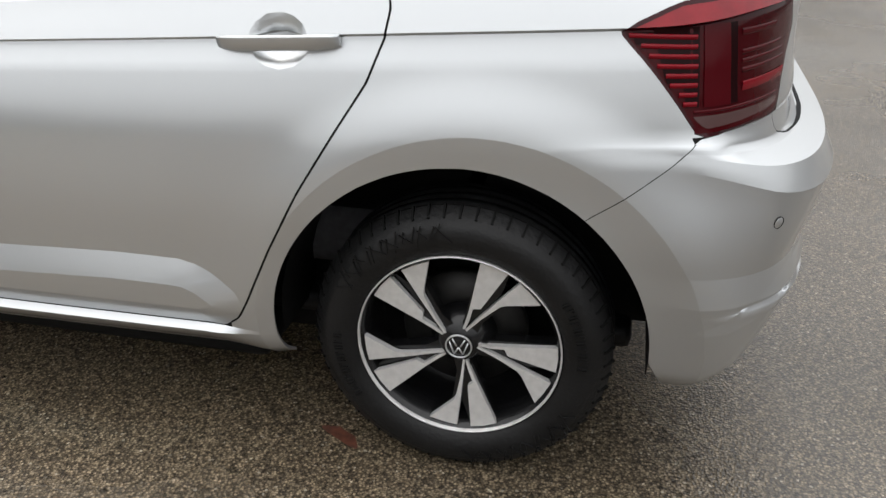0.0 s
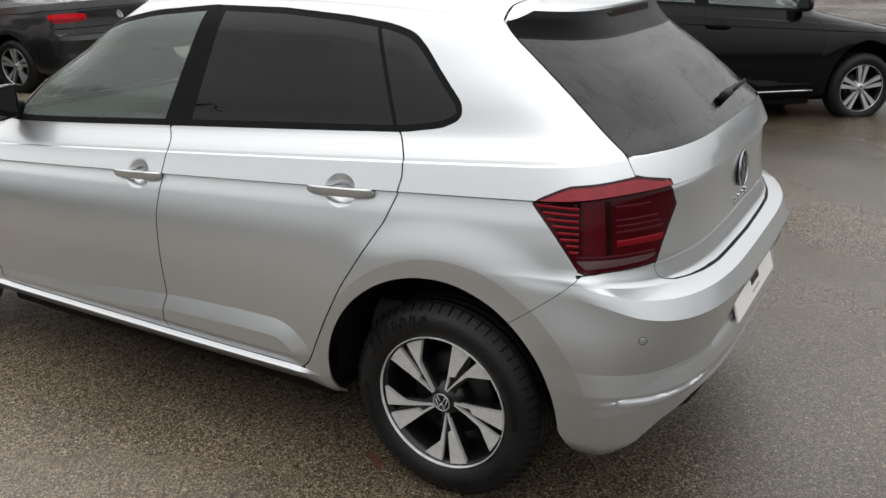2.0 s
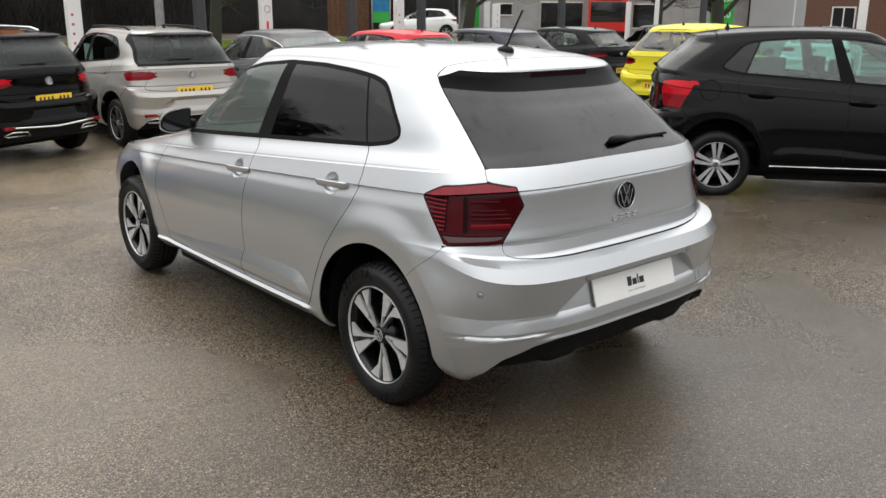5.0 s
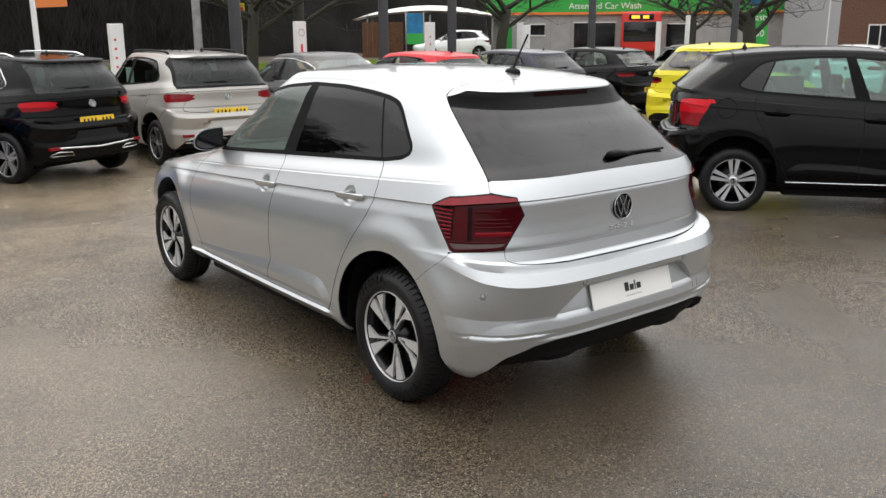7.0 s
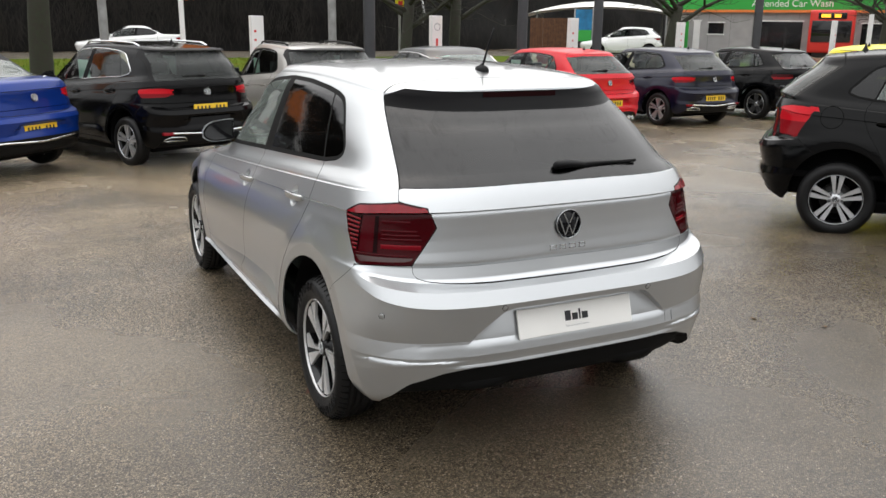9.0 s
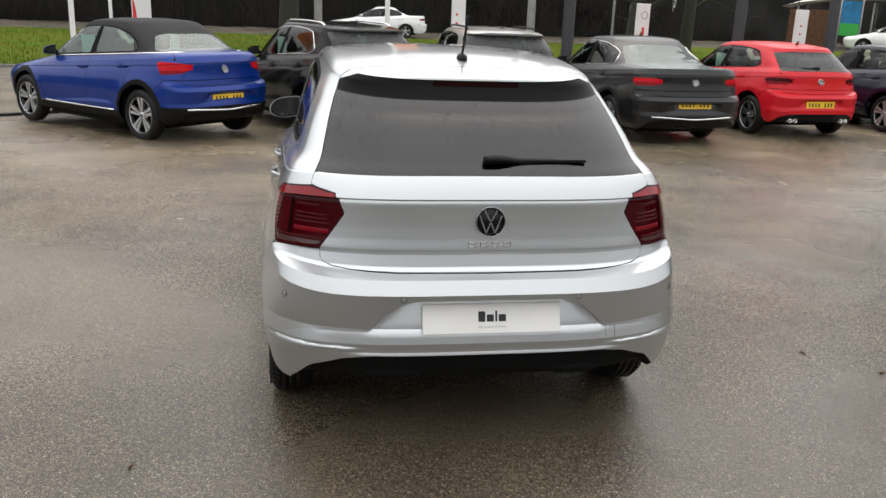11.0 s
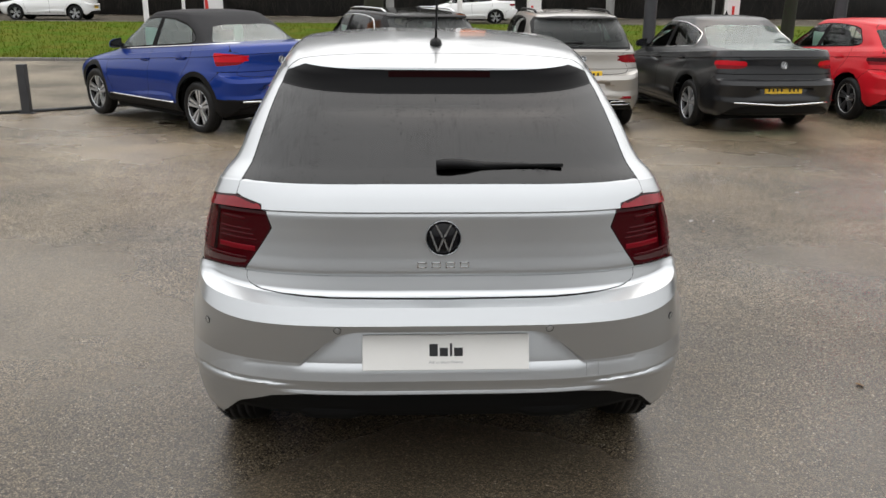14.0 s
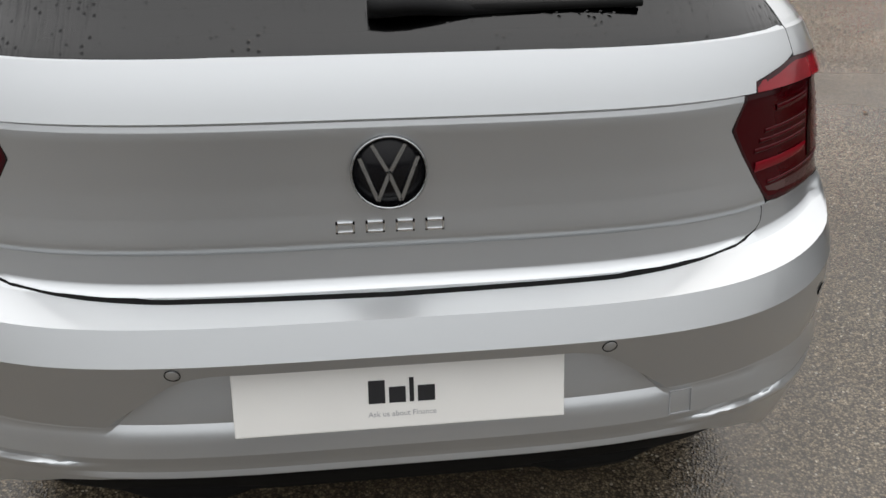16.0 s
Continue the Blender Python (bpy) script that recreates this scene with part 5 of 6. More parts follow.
build_car(at_ground(4.8, 9.1, 5), "dark grey saloon with a chrome window line", GREY_PAINT, SALOON, Fields(SALOON, dlo=SALOON_DLO, lamp=WIDE_LAMP, glass_low=1.075, glass_top=1.33, glass_half=0.50), row, privacy=False, wiper=False, chrome_line=True, lamps=LENS_BRIGHT, cladding=CHROME, plate_z=0.60, back_pane=TEAL_GLASS)
build_car(at_ground(7.45, 9.75, 5), "red hatchback with twin exhaust tips and dark wheels", RED_PAINT, HATCH, Fields(HATCH, lamp=WIDE_LAMP), row, tips=2, lamps=LENS_DARK, style="dark", privacy=False, back_pane=GREY_GLASS, paper=True)
build_car(at_ground(10.2, 10.1, 4), "navy blue hatchback with chrome bumper trim", NAVY_PAINT, HATCH, Fields(HATCH, lamp=WIDE_LAMP), row, lamps=LENS_BRIGHT, cladding=CHROME, privacy=False, back_pane=GREY_GLASS, reflectors=True)
build_car(at_ground(13.0, 10.3, 4), "black hatchback with dark alloy wheels", BLACK_PAINT, HATCH, Fields(HATCH, lamp=WIDE_LAMP), row, lamps=LENS_DARK, style="dark", privacy=False)
build_car(at_ground(10.2, 6.2, -82), "bright yellow hatchback, wet from rain", YELLOW_PAINT, TALL, Fields(TALL, lamp=WIDE_LAMP), row, lamps=LENS_DARK, style="dark", privacy=False)
build_car(at_ground(4.78, 2.07, 220), "black five-door hatchback with silver five-spoke wheels", BLACK_PAINT, SMALL, Fields(SMALL, lamp=SHORT_LAMP), row, privacy=False, lamps=LENS_BRIGHT, panes=TEAL_GLASS, back_pane=GREY_GLASS, sills=CHROME, flap=True)
build_car(at_ground(17.6, 11.2, -25), "dark grey hatchback parked behind the yellow one", GREY_PAINT, HATCH, Fields(HATCH, lamp=WIDE_LAMP), row, privacy=False)
build_car(at_ground(19.4, 8.3, -70), "white hatchback standing beyond the black car", WHITE_PAINT, HATCH, Fields(HATCH, lamp=WIDE_LAMP), row, privacy=False)

# ---- verge, road and paving ----
tagged(link_mesh("road", sheet(np.linspace(-200, 200, 81), [36.2, 38, 40, 42, 44, 46], 0.02), ROAD), "pale grey road beyond the grass verge", "road", kind="structure")
bm = bmesh.new()
near = [(-60, -37.6 + 20), (-20, -2.4), (-5.84, 9.89), (-5.0, 10.62), (-3.2, 12.2), (-1.5, 13.6), (4, 15.6), (24, 17.5)]
prev = None
for x, y in near:
    pair = [bm.verts.new((x, yy, lie(x, yy) + 0.015)) for yy in np.linspace(y, 19.6, 6)]
    if prev:
        for i in range(5):
            bm.faces.new((prev[i], pair[i], pair[i + 1], prev[i + 1]))
    prev = pair
tagged(link_mesh("pavement", bm, PAVING), "pale damp paving beside the car park", "pavement", kind="structure")
kerb = thing("kerb", Matrix(), "low grey concrete kerb along the grass", "kerb", kind="structure")
for i in range(70):
    x = -50 + i * 1.0
    z = lie(x, 19.7)
    part("kerb_stone", box(bmesh.new(), x + 0.005, 19.6, z - 0.05, x + 0.995, 19.75, z + 0.09, 0.012), KERB, kerb, smooth=False)
edge = thing("paving_edge", Matrix(), "thin dark edging strip along the paving", "edging", kind="structure")
for (x0, y0), (x1, y1) in zip(near[1:6], near[2:7]):
    part("strip", tube([(x0, y0, lie(x0, y0) + 0.02), (x1, y1, lie(x1, y1) + 0.02)], 0.03, 6), POST_DARK, edge)
tagged(link_mesh("verge", sheet(np.linspace(-80, 30, 56), np.linspace(19.75, 36.2, 18), 0.06), GRASS), "grass verge, green and patchy", "verge", kind="structure")
rng = np.random.default_rng(4)
vs, fs = [], []
for i in range(26000):
    x, y = rng.uniform(-22, 16), 19.8 + 16 * rng.random() ** 1.6
    z = lie(x, y) + 0.05
    a, h, wd = rng.uniform(0, 6.28), rng.uniform(0.05, 0.14), 0.012
    k = len(vs)
    vs += [(x - wd * math.cos(a), y - wd * math.sin(a), z), (x + wd * math.cos(a), y + wd * math.sin(a), z), (x + rng.normal(0, 0.04), y + rng.normal(0, 0.04), z + h)]
    fs.append((k, k + 1, k + 2))
me = bpy.data.meshes.new("grass")
me.from_pydata(vs, [], fs)
me.materials.append(GRASS)
tagged(new("grass", me), "short green grass blades on the verge", "grass", kind="stuff")

bollard = thing("bollard", pose(-5.69, 9.85, lie(-5.69, 9.85)), "square dark grey bollard at the paving edge", "bollard")
part("post", box(bmesh.new(), -0.06, -0.06, 0, 0.06, 0.06, 0.72, 0.008), POST_DARK, bollard, smooth=False)
part("foot_plate", box(bmesh.new(), -0.09, -0.09, 0, 0.09, 0.09, 0.012), POST_DARK, bollard, smooth=False)


# ---- trees and thicket ----
def thicket(x0, y0, x1, y1, n, high, seed):
    """A dark belt of bare winter shrubs: a lumpy near-black sheet as painted shade, and a tangle of twigs before it."""
    r = np.random.default_rng(seed)
    L = math.hypot(x1 - x0, y1 - y0)
    ux, uy = (x1 - x0) / L, (y1 - y0) / L
    nx, ny = uy, -ux
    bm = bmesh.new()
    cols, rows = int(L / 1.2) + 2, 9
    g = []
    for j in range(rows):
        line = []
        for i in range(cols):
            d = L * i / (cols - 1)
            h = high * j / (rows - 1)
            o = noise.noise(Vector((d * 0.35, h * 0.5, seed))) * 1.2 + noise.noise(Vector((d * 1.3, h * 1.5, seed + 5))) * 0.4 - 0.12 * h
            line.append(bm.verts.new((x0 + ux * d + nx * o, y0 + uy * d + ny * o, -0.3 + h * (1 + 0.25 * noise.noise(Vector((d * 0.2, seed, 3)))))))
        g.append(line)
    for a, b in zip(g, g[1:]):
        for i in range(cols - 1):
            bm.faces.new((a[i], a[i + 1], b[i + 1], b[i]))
    tagged(link_mesh("thicket", bm, SHADE), "lumpy near-black sheet, painted shade inside a belt of bare winter shrubs", "shrubs", kind="stuff")
    vs, fs = [], []
    for i in range(n):
        d, h = r.uniform(0, L), high * r.random() ** 0.8
        o = r.uniform(0.2, 1.6)
        x, y, z = x0 + ux * d + nx * o, y0 + uy * d + ny * o, h * 0.95
        if noise.noise(Vector((d * 0.5, h * 0.7, seed + 9))) < r.uniform(-0.5, 0.25):
            continue
        ln, a = r.uniform(0.4, 1.8), r.normal(0, 0.45)
        w = r.uniform(0.006, 0.014)
        dx, dz = math.sin(a) * ln, math.cos(a) * ln
        b = r.uniform(-0.05, 0.05)
        k = len(vs)
        vs += [(x - ux * w, y - uy * w, z), (x + ux * w, y + uy * w, z), (x + ux * (dx * 0.5 + b), y + uy * (dx * 0.5 + b), z + dz * 0.5), (x + ux * dx, y + uy * dx, z + dz)]
        fs += [(k, k + 1, k + 2), (k, k + 2, k + 3)]
    me = bpy.data.meshes.new("twigs")
    me.from_pydata(vs, [], fs)
    me.materials.append(TWIG)
    tagged(new("twigs", me), "tangle of thin bare brown twigs", "twigs", kind="stuff")


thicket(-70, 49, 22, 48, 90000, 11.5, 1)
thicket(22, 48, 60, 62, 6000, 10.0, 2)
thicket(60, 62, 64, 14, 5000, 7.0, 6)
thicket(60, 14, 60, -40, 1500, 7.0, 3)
# unseen west belt, added for the silver car's flank to reflect
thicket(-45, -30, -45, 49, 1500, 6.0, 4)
# unseen wall to the south, added to darken the low horizon in reflections
wall = box(bmesh.new(), -40, -18.3, -0.2, 60, -18, 2.6, 0.02)
CLADDING = material("dark_cladding", (0.20, 0.20, 0.205), 0.5, vary=0.2, scale=1)
tagged(link_mesh("unseen_wall_south", wall, CLADDING, False), "plain dark clad wall out of view, added for the cars to reflect", "wall", kind="structure")


def bare_tree(x, y, high, r0, seed, lean=0.0):
    """A leafless tree: tapered trunk, limbs and many twigs."""
    r = random.Random(seed)
    z0 = lie(x, y) - 0.1
    tree = thing("tree", pose(x, y, z0), "leafless winter tree with dark bark and spreading limbs", "tree")
    twigs = bmesh.new()

    def grow(p, d, ln, rad, depth):
        pts = [p]
        n = 5
        for i in range(n):
            d = (d + Vector((r.gauss(0, 0.16), r.gauss(0, 0.16), r.gauss(0.03, 0.10)))).normalized()
            pts.append(pts[-1] + d * (ln / n))
        if depth < 2:
            part("limb", tube(pts, rad, 7, taper=0.55), BARK, tree)
        else:
            tube(pts, rad, 4, twigs, taper=0.55)
        if depth >= 4:
            return
        if depth == 0:
            for i in range(7):
                a = r.uniform(0, 6.28)
                grow(pts[1].lerp(pts[n], r.random()), Vector((math.cos(a), math.sin(a), r.uniform(-0.45, 0.25))).normalized(), ln * r.uniform(0.45, 0.7), 0.014, 3)
        for i in range(3 if depth < 2 else 4):
            q = pts[r.randint(2, n)]
            a = r.uniform(0, 6.28)
            out = Vector((math.cos(a), math.sin(a), r.uniform(0.05, 0.7)))
            grow(q, (d * 0.6 + out).normalized(), ln * r.uniform(0.5, 0.75), rad * 0.5, depth + 1)

    t = [Vector((0, 0, 0)), Vector((lean * 0.3, 0, high * 0.16)), Vector((lean, 0, high * 0.34))]
    part("trunk", tube([t[0] + Vector((0, 0, -0.05)), t[0] + Vector((0, 0, 0.3)), t[1], t[2]], r0, 14, taper=0.72), BARK, tree)
    for i in range(6):
        a = i * 1.05 + r.uniform(-0.3, 0.3)
        grow(t[1].lerp(t[2], 0.35 + 0.13 * i), Vector((math.cos(a), math.sin(a), 0.55)).normalized(), high * 0.36, r0 * 0.36, 0)
    part("crown", twigs, BARK, tree, "bare twigs")
    return tree


bare_tree(25.8, 29.0, 8.0, 0.32, 3, 0.4)
bare_tree(24.6, 14.5, 7.5, 0.28, 5, -0.3)
bare_tree(-1.1, 26.0, 12.0, 0.38, 7, 0.2)
bare_tree(11.9, 23.9, 9.0, 0.24, 9, 0.1)
bare_tree(9.2, 22.0, 8.0, 0.22, 11, 0.2)
bare_tree(34, 24, 8.0, 0.25, 13, 0.2)

# ---- posts and totems behind the row ----
def post(x, y, r, high, mat, label, square=False):
    z = lie(x, y)
    ob = thing("post", pose(x, y, z), label, "post", "posts behind the row")
    if square:
        part("shaft", box(bmesh.new(), -r, -r, 0, r, r, high, 0.01), mat, ob, smooth=False)
    else:
        part("shaft", lathe([(r, -0.02), (r, high), (r * 0.9, high + 0.02), (0.002, high + 0.025)], 16, "z"), mat, ob)
    part("base_plate", box(bmesh.new(), -r - 0.06, -r - 0.06, 0, r + 0.06, r + 0.06, 0.02), mat, ob, smooth=False)
    return ob


for x, y in ((7.98, 12.9), (10.45, 13.6), (16.6, 14.7), (4.25, 12.3), (22.0, 13.5)):
    post(x, y, 0.11, 5.0, POST_DARK, "thick dark grey steel lamp column")
for x, y in ((3.55, 12.4), (-0.35, 13.4)):
    post(x, y, 0.075, 5.0, POST_GREY, "slim galvanised steel column")
for x, y in ((0.92, 12.9), (-4.55, 12.4), (-3.95, 12.6)):
    p = post(x, y, 0.045 if x != -3.95 else 0.03, 4.2, WHITE, "slim white flag pole")
    if x != -3.95:
        part("flag", prism([(0.05, 2.25), (0.55, 2.28), (0.56, 3.6), (0.05, 3.6)], -0.005, 0.005, "xz"), ORANGE, p, "orange-red flag", smooth=False)


post(16.0, 42.2, 0.07, 7.5, POST_GREY, "tall thin pale street pole")
box_sign = post(10.3, 24.9, 0.04, 2.62, POST_GREY, "thin pole with a small yellow box sign")
part("sign_box", box(bmesh.new(), -0.14, -0.08, 2.30, 0.14, 0.08, 2.72, 0.02), YELLOW_PAINT, box_sign, "small yellow box")
part("sign_face", box(bmesh.new(), -0.08, -0.088, 2.42, 0.08, -0.083, 2.58), RED_PANEL, box_sign, smooth=False)


def totem(x, y, high, yaw=0, dots=True, half=0.125, red=False):
    """A white dealer totem with small red marks and a pale round emblem."""
    ob = thing("totem_sign", pose(x, y, lie(x, y), 0, 0, yaw), "slim white totem sign with small red marks", "sign", "white totem signs")
    part("panel", box(bmesh.new(), -half, -0.06, 0.05, half, 0.06, high, 0.012), WHITE, ob, smooth=False)
    part("plinth", box(bmesh.new(), -half - 0.05, -0.12, 0, half + 0.05, 0.12, 0.05), POST_DARK, ob, smooth=False)
    if dots:
        for k in range(6):
            part("mark", box(bmesh.new(), -0.07, -0.064, 0.9 + 0.16 * k, -0.03, -0.0605, 0.94 + 0.16 * k), RED_PANEL, ob, smooth=False)
    else:
        part("emblem", lathe([(0.06, -0.002), (0.075, -0.004), (0.075, 0.0), (0.06, 0.0)], 24, "y", closed=True, m=Matrix.Translation((0, -0.062, high - 0.22))), GREY_INK, ob)
        part("word_bar", box(bmesh.new(), -0.03, -0.064, high - 0.85, 0.02, -0.0605, high - 0.45), RED_PANEL, ob, smooth=False)
    return ob


totem(5.95, 12.95, 2.05, 8, False)
totem(2.3, 13.1, 2.0, 8)
totem(9.55, 13.3, 2.05, 12)
totem(20.5, 14.2, 2.3, 40, False, 0.2)
totem(18.3, 13.6, 2.1, 30)
totem(21.5, 8.2, 3.0, 60)
totem(13.2, 13.9, 2.0, 20)
red = thing("feather_sign", pose(-3.45, 12.7, lie(-3.45, 12.7), 0, 0, 20), "tall white and red display sign", "sign")
part("panel", box(bmesh.new(), -0.16, -0.04, 0.05, 0.16, 0.04, 2.6, 0.01), WHITE, red, smooth=False)
part("red_edge", prism([(-0.155, 0.9), (-0.05, 0.9), (-0.10, 1.6), (-0.155, 1.9)], -0.047, -0.042, "xz"), RED_PANEL, red, smooth=False)

# ---- across the road ----
A, B = Vector((35.4, 40.6, 0)), Vector((47.2, 26.8, 0))
u = (B - A).normalized()
yaw = math.degrees(math.atan2(u.y, u.x))
wash = thing("car_wash_building", pose(A.x, A.y, 0, 0, 0, yaw), "long grey flat-roofed building with a green fascia", "building")
long = (B - A).length
part("wall", box(bmesh.new(), 0, 0, -0.3, long, 8, 2.62, 0.01), RENDERED, wash, smooth=False)
part("fascia", box(bmesh.new(), -0.3, -0.25, 2.78, long + 0.3, 8.2, 3.6, 0.02), GREEN, wash, "bright green fascia", smooth=False)
part("stripe", box(bmesh.new(), -0.3, -0.26, 2.62, long + 0.3, 8.1, 2.775, 0.01), ORANGE, wash, "orange stripe", smooth=False)
part("roof", box(bmesh.new(), -0.2, -0.1, 3.6, long + 0.2, 8.1, 3.68, 0.01), POST_GREY, wash, smooth=False)
for x0, x1, z0, z1, mt in ((2.6, 3.5, 1.35, 2.0, GLOSS_BLACK), (0.5, 1.4, 0.0, 2.1, GREEN), (1.7, 2.1, 0.0, 2.1, WHITE), (5.4, 8.0, 0.2, 2.1, GLOSS_BLACK), (8.6, 10.5, 0.0, 2.2, POST_GREY), (11.2, 13.0, 0.6, 2.0, GLOSS_BLACK)):
    w = part("window", box(bmesh.new(), x0, -0.05, z0, x1, 0.02, z1, 0.01), mt, wash, smooth=False)
    part("frame", box(box(bmesh.new(), x0 - 0.07, -0.07, z1, x1 + 0.07, -0.01, z1 + 0.07), x0 - 0.07, -0.07, z0 - 0.07, x1 + 0.07, -0.01, z0), WHITE, w, smooth=False)
for i in range(14):
    part("panel_joint", box(bmesh.new(), i * long / 14 - 0.02, -0.012, -0.2, i * long / 14 + 0.02, -0.002, 2.6), POST_GREY, wash, smooth=False)


def lettering(text, m, size, mat, parent, name="lettering"):
    cu = bpy.data.curves.new(name, "FONT")
    cu.body, cu.size, cu.extrude, cu.align_x, cu.align_y = text, size, 0.004, "CENTER", "CENTER"
    ob = new(name, cu)
    dg = bpy.context.evaluated_depsgraph_get()
    me = bpy.data.meshes.new_from_object(ob.evaluated_get(dg))
    bpy.data.objects.remove(ob)
    me.materials.clear()
    me.materials.append(mat)
    out = new(name, me)
    out.parent = parent
    out.matrix_local = m @ Matrix.Rotation(radians(90), 4, "X")
    return out


lettering("Attended Car Wash", Matrix.Translation((7.3, -0.262, 3.13)), 0.55, WHITE, wash)
canopy = thing("canopy", pose(31.1, 41.6, 0, 0, 0, -37), "white peaked fabric canopy on slim poles", "canopy")
bm = bmesh.new()
rows = []
for j in range(9):
    v = j / 8
    rows.append([bm.verts.new((-4.7 + 9.4 * i / 16, -2.5 + 5 * v, 2.3 + 0.9 * math.sin(math.pi * i / 16) ** 0.7 * (0.6 + 0.4 * math.sin(math.pi * v)))) for i in range(17)])
for a, b in zip(rows, rows[1:]):
    for i in range(16):
        bm.faces.new((a[i], a[i + 1], b[i + 1], b[i]))
part("roof_sheet", bm, CANVAS, canopy)
for x in (-3.8, 0, 3.8):
    for y in (-2.3, 2.3):
        part("pole", tube([(x, y, -0.3), (x, y, 2.6)], 0.05, 8), POST_GREY, canopy)
fence = thing("fence", pose(25.4, 40.7, 0, 0, 0, -34), "brown timber panel fence", "fence")
for i in range(16):
    part("board", box(bmesh.new(), 0.15 * i + 0.005, -0.02, -0.2, 0.15 * i + 0.145, 0.02, 2.15), FENCE, fence, smooth=False)
board = thing("advert_board", pose(26.9, 37.5, 0, 0, 0, -36), "blue and green advertising board on posts", "sign")
part("poster", box(bmesh.new(), -0.45, -0.05, 0.9, 0.45, 0.05, 2.6, 0.01), POSTER, board, smooth=False)
part("lower_band", box(bmesh.new(), -0.45, -0.056, 0.9, 0.45, -0.052, 1.5), GREEN, board, smooth=False)
part("leg", tube([(-0.5, 0, -0.3), (-0.5, 0, 2.7)], 0.04, 8), POST_GREY, board)
part("leg", tube([(0.5, 0, -0.3), (0.5, 0, 2.7)], 0.04, 8), POST_GREY, board)

sign = thing("car_wash_sign", pose(35.2, 21.1, 0, 0, 0, -58), "tall green price sign for a car wash", "sign")
part("panel", box(bmesh.new(), -0.55, -0.08, 0.6, 0.55, 0.08, 4.0, 0.02), GREEN, sign, smooth=False)
lettering("Car", Matrix.Translation((0, -0.085, 2.55)), 0.42, WHITE, sign)
lettering("Wash", Matrix.Translation((0, -0.085, 2.2)), 0.42, WHITE, sign)
lettering("7.50", Matrix.Translation((0.05, -0.085, 1.45)), 0.42, WHITE, sign)
part("leg", box(bmesh.new(), -0.4, -0.05, -0.3, -0.3, 0.05, 0.6), POST_GREY, sign, smooth=False)
part("leg", box(bmesh.new(), 0.3, -0.05, -0.3, 0.4, 0.05, 0.6), POST_GREY, sign, smooth=False)
part("round_top", lathe([(0.5, -0.09), (0.5, -0.1), (0.001, -0.1)], 32, "y", m=Matrix.Translation((0, 0, 3.2))), POSTER, sign)
slab = thing("monolith_sign", pose(27.7, 14.1, 0, 0, 0, -62), "broad plain grey monolith sign panel", "sign")
part("panel", box(bmesh.new(), -0.95, -0.2, -0.3, 0.95, 0.2, 5.5, 0.03), SLAB, slab, smooth=False)
part("side_strip", box(bmesh.new(), 0.55, -0.21, -0.3, 0.6, -0.203, 5.4), WHITE, slab, smooth=False)

BRICK = material("red_brown_brick", (0.17, 0.085, 0.055), 0.85, vary=0.4, scale=14)
TILES = material("dark_roof_tiles", (0.045, 0.04, 0.038), 0.8, vary=0.4, scale=9)


def house(x, y, yaw, wide, storeys, label):
    """A plain brick house: walls, pitched roof with a chimney, white-framed windows."""
    ob = thing("house", pose(x, y, -0.3, 0, 0, yaw), label, "house", "brick houses beyond the road")
    high = 2.7 * storeys
    part("wall", box(bmesh.new(), -wide / 2, 0, 0, wide / 2, 8, high, 0.01), BRICK, ob, smooth=False)
    roof = part("roof", prism([(-0.4, high - 0.1), (4.0, high + 2.6), (8.4, high - 0.1)], -wide / 2 - 0.3, wide / 2 + 0.3, "yz"), TILES, ob, smooth=False)
    part("chimney", box(bmesh.new(), wide / 2 - 1.2, 3.5, high + 1.5, wide / 2 - 0.4, 4.4, high + 3.6, 0.02), BRICK, roof, smooth=False)
    n = max(2, int(wide / 2.6))
    for k in range(storeys):
        for i in range(n):
            cx = -wide / 2 + wide * (i + 0.5) / n
            w = part("window", box(bmesh.new(), cx - 0.55, -0.03, 2.7 * k + 0.95, cx + 0.55, 0.02, 2.7 * k + 2.15), GLOSS_BLACK, ob, smooth=False)
            fr = bmesh.new()
            for x0, z0, x1, z1 in ((-0.62, 0.88, 0.62, 0.95), (-0.62, 2.15, 0.62, 2.22), (-0.62, 0.95, -0.55, 2.15), (0.55, 0.95, 0.62, 2.15), (-0.03, 0.95, 0.03, 2.15)):
                box(fr, cx + x0, -0.06, 2.7 * k + z0, cx + x1, -0.032, 2.7 * k + z1)
            part("frame", fr, WHITE, w, smooth=False)
    return ob


house(46.5, 20.5, -62, 9.0, 2, "red-brown brick house with white window frames")
house(50.0, 9.0, -72, 12.0, 2, "long brick house with white window frames")

bus = thing("bus", pose(40.3, 32.2, 0, 0, 0, -52), "red single-decker bus with an amber destination display", "bus")
part("body", box(bmesh.new(), -1.2, 0, 0.35, 1.2, 9, 2.75, 0.15), RED_PANEL, bus)
part("windscreen", box(bmesh.new(), -1.05, -0.03, 0.95, 1.05, 0.02, 2.15, 0.04), GLOSS_BLACK, bus)
part("display", box(bmesh.new(), -0.75, -0.04, 2.25, 0.75, -0.005, 2.6, 0.02), GLOSS_BLACK, bus)
for k, wd in enumerate((0.5, 0.35)):
    part("display_mark", box(bmesh.new(), -0.6 + 0.7 * k, -0.048, 2.33, -0.6 + 0.7 * k + wd, -0.042, 2.52), glow, bus, "amber lit bar", smooth=False)
for sx in (-1.1, 1.1):
    for y in (1.8, 7.0):
        part("wheel", lathe([(0.1, -0.12), (0.42, -0.12), (0.48, -0.08), (0.48, 0.08), (0.42, 0.12), (0.1, 0.12)], 24, "x", m=Matrix.Translation((sx, y, 0.48))), RUBBER, bus)

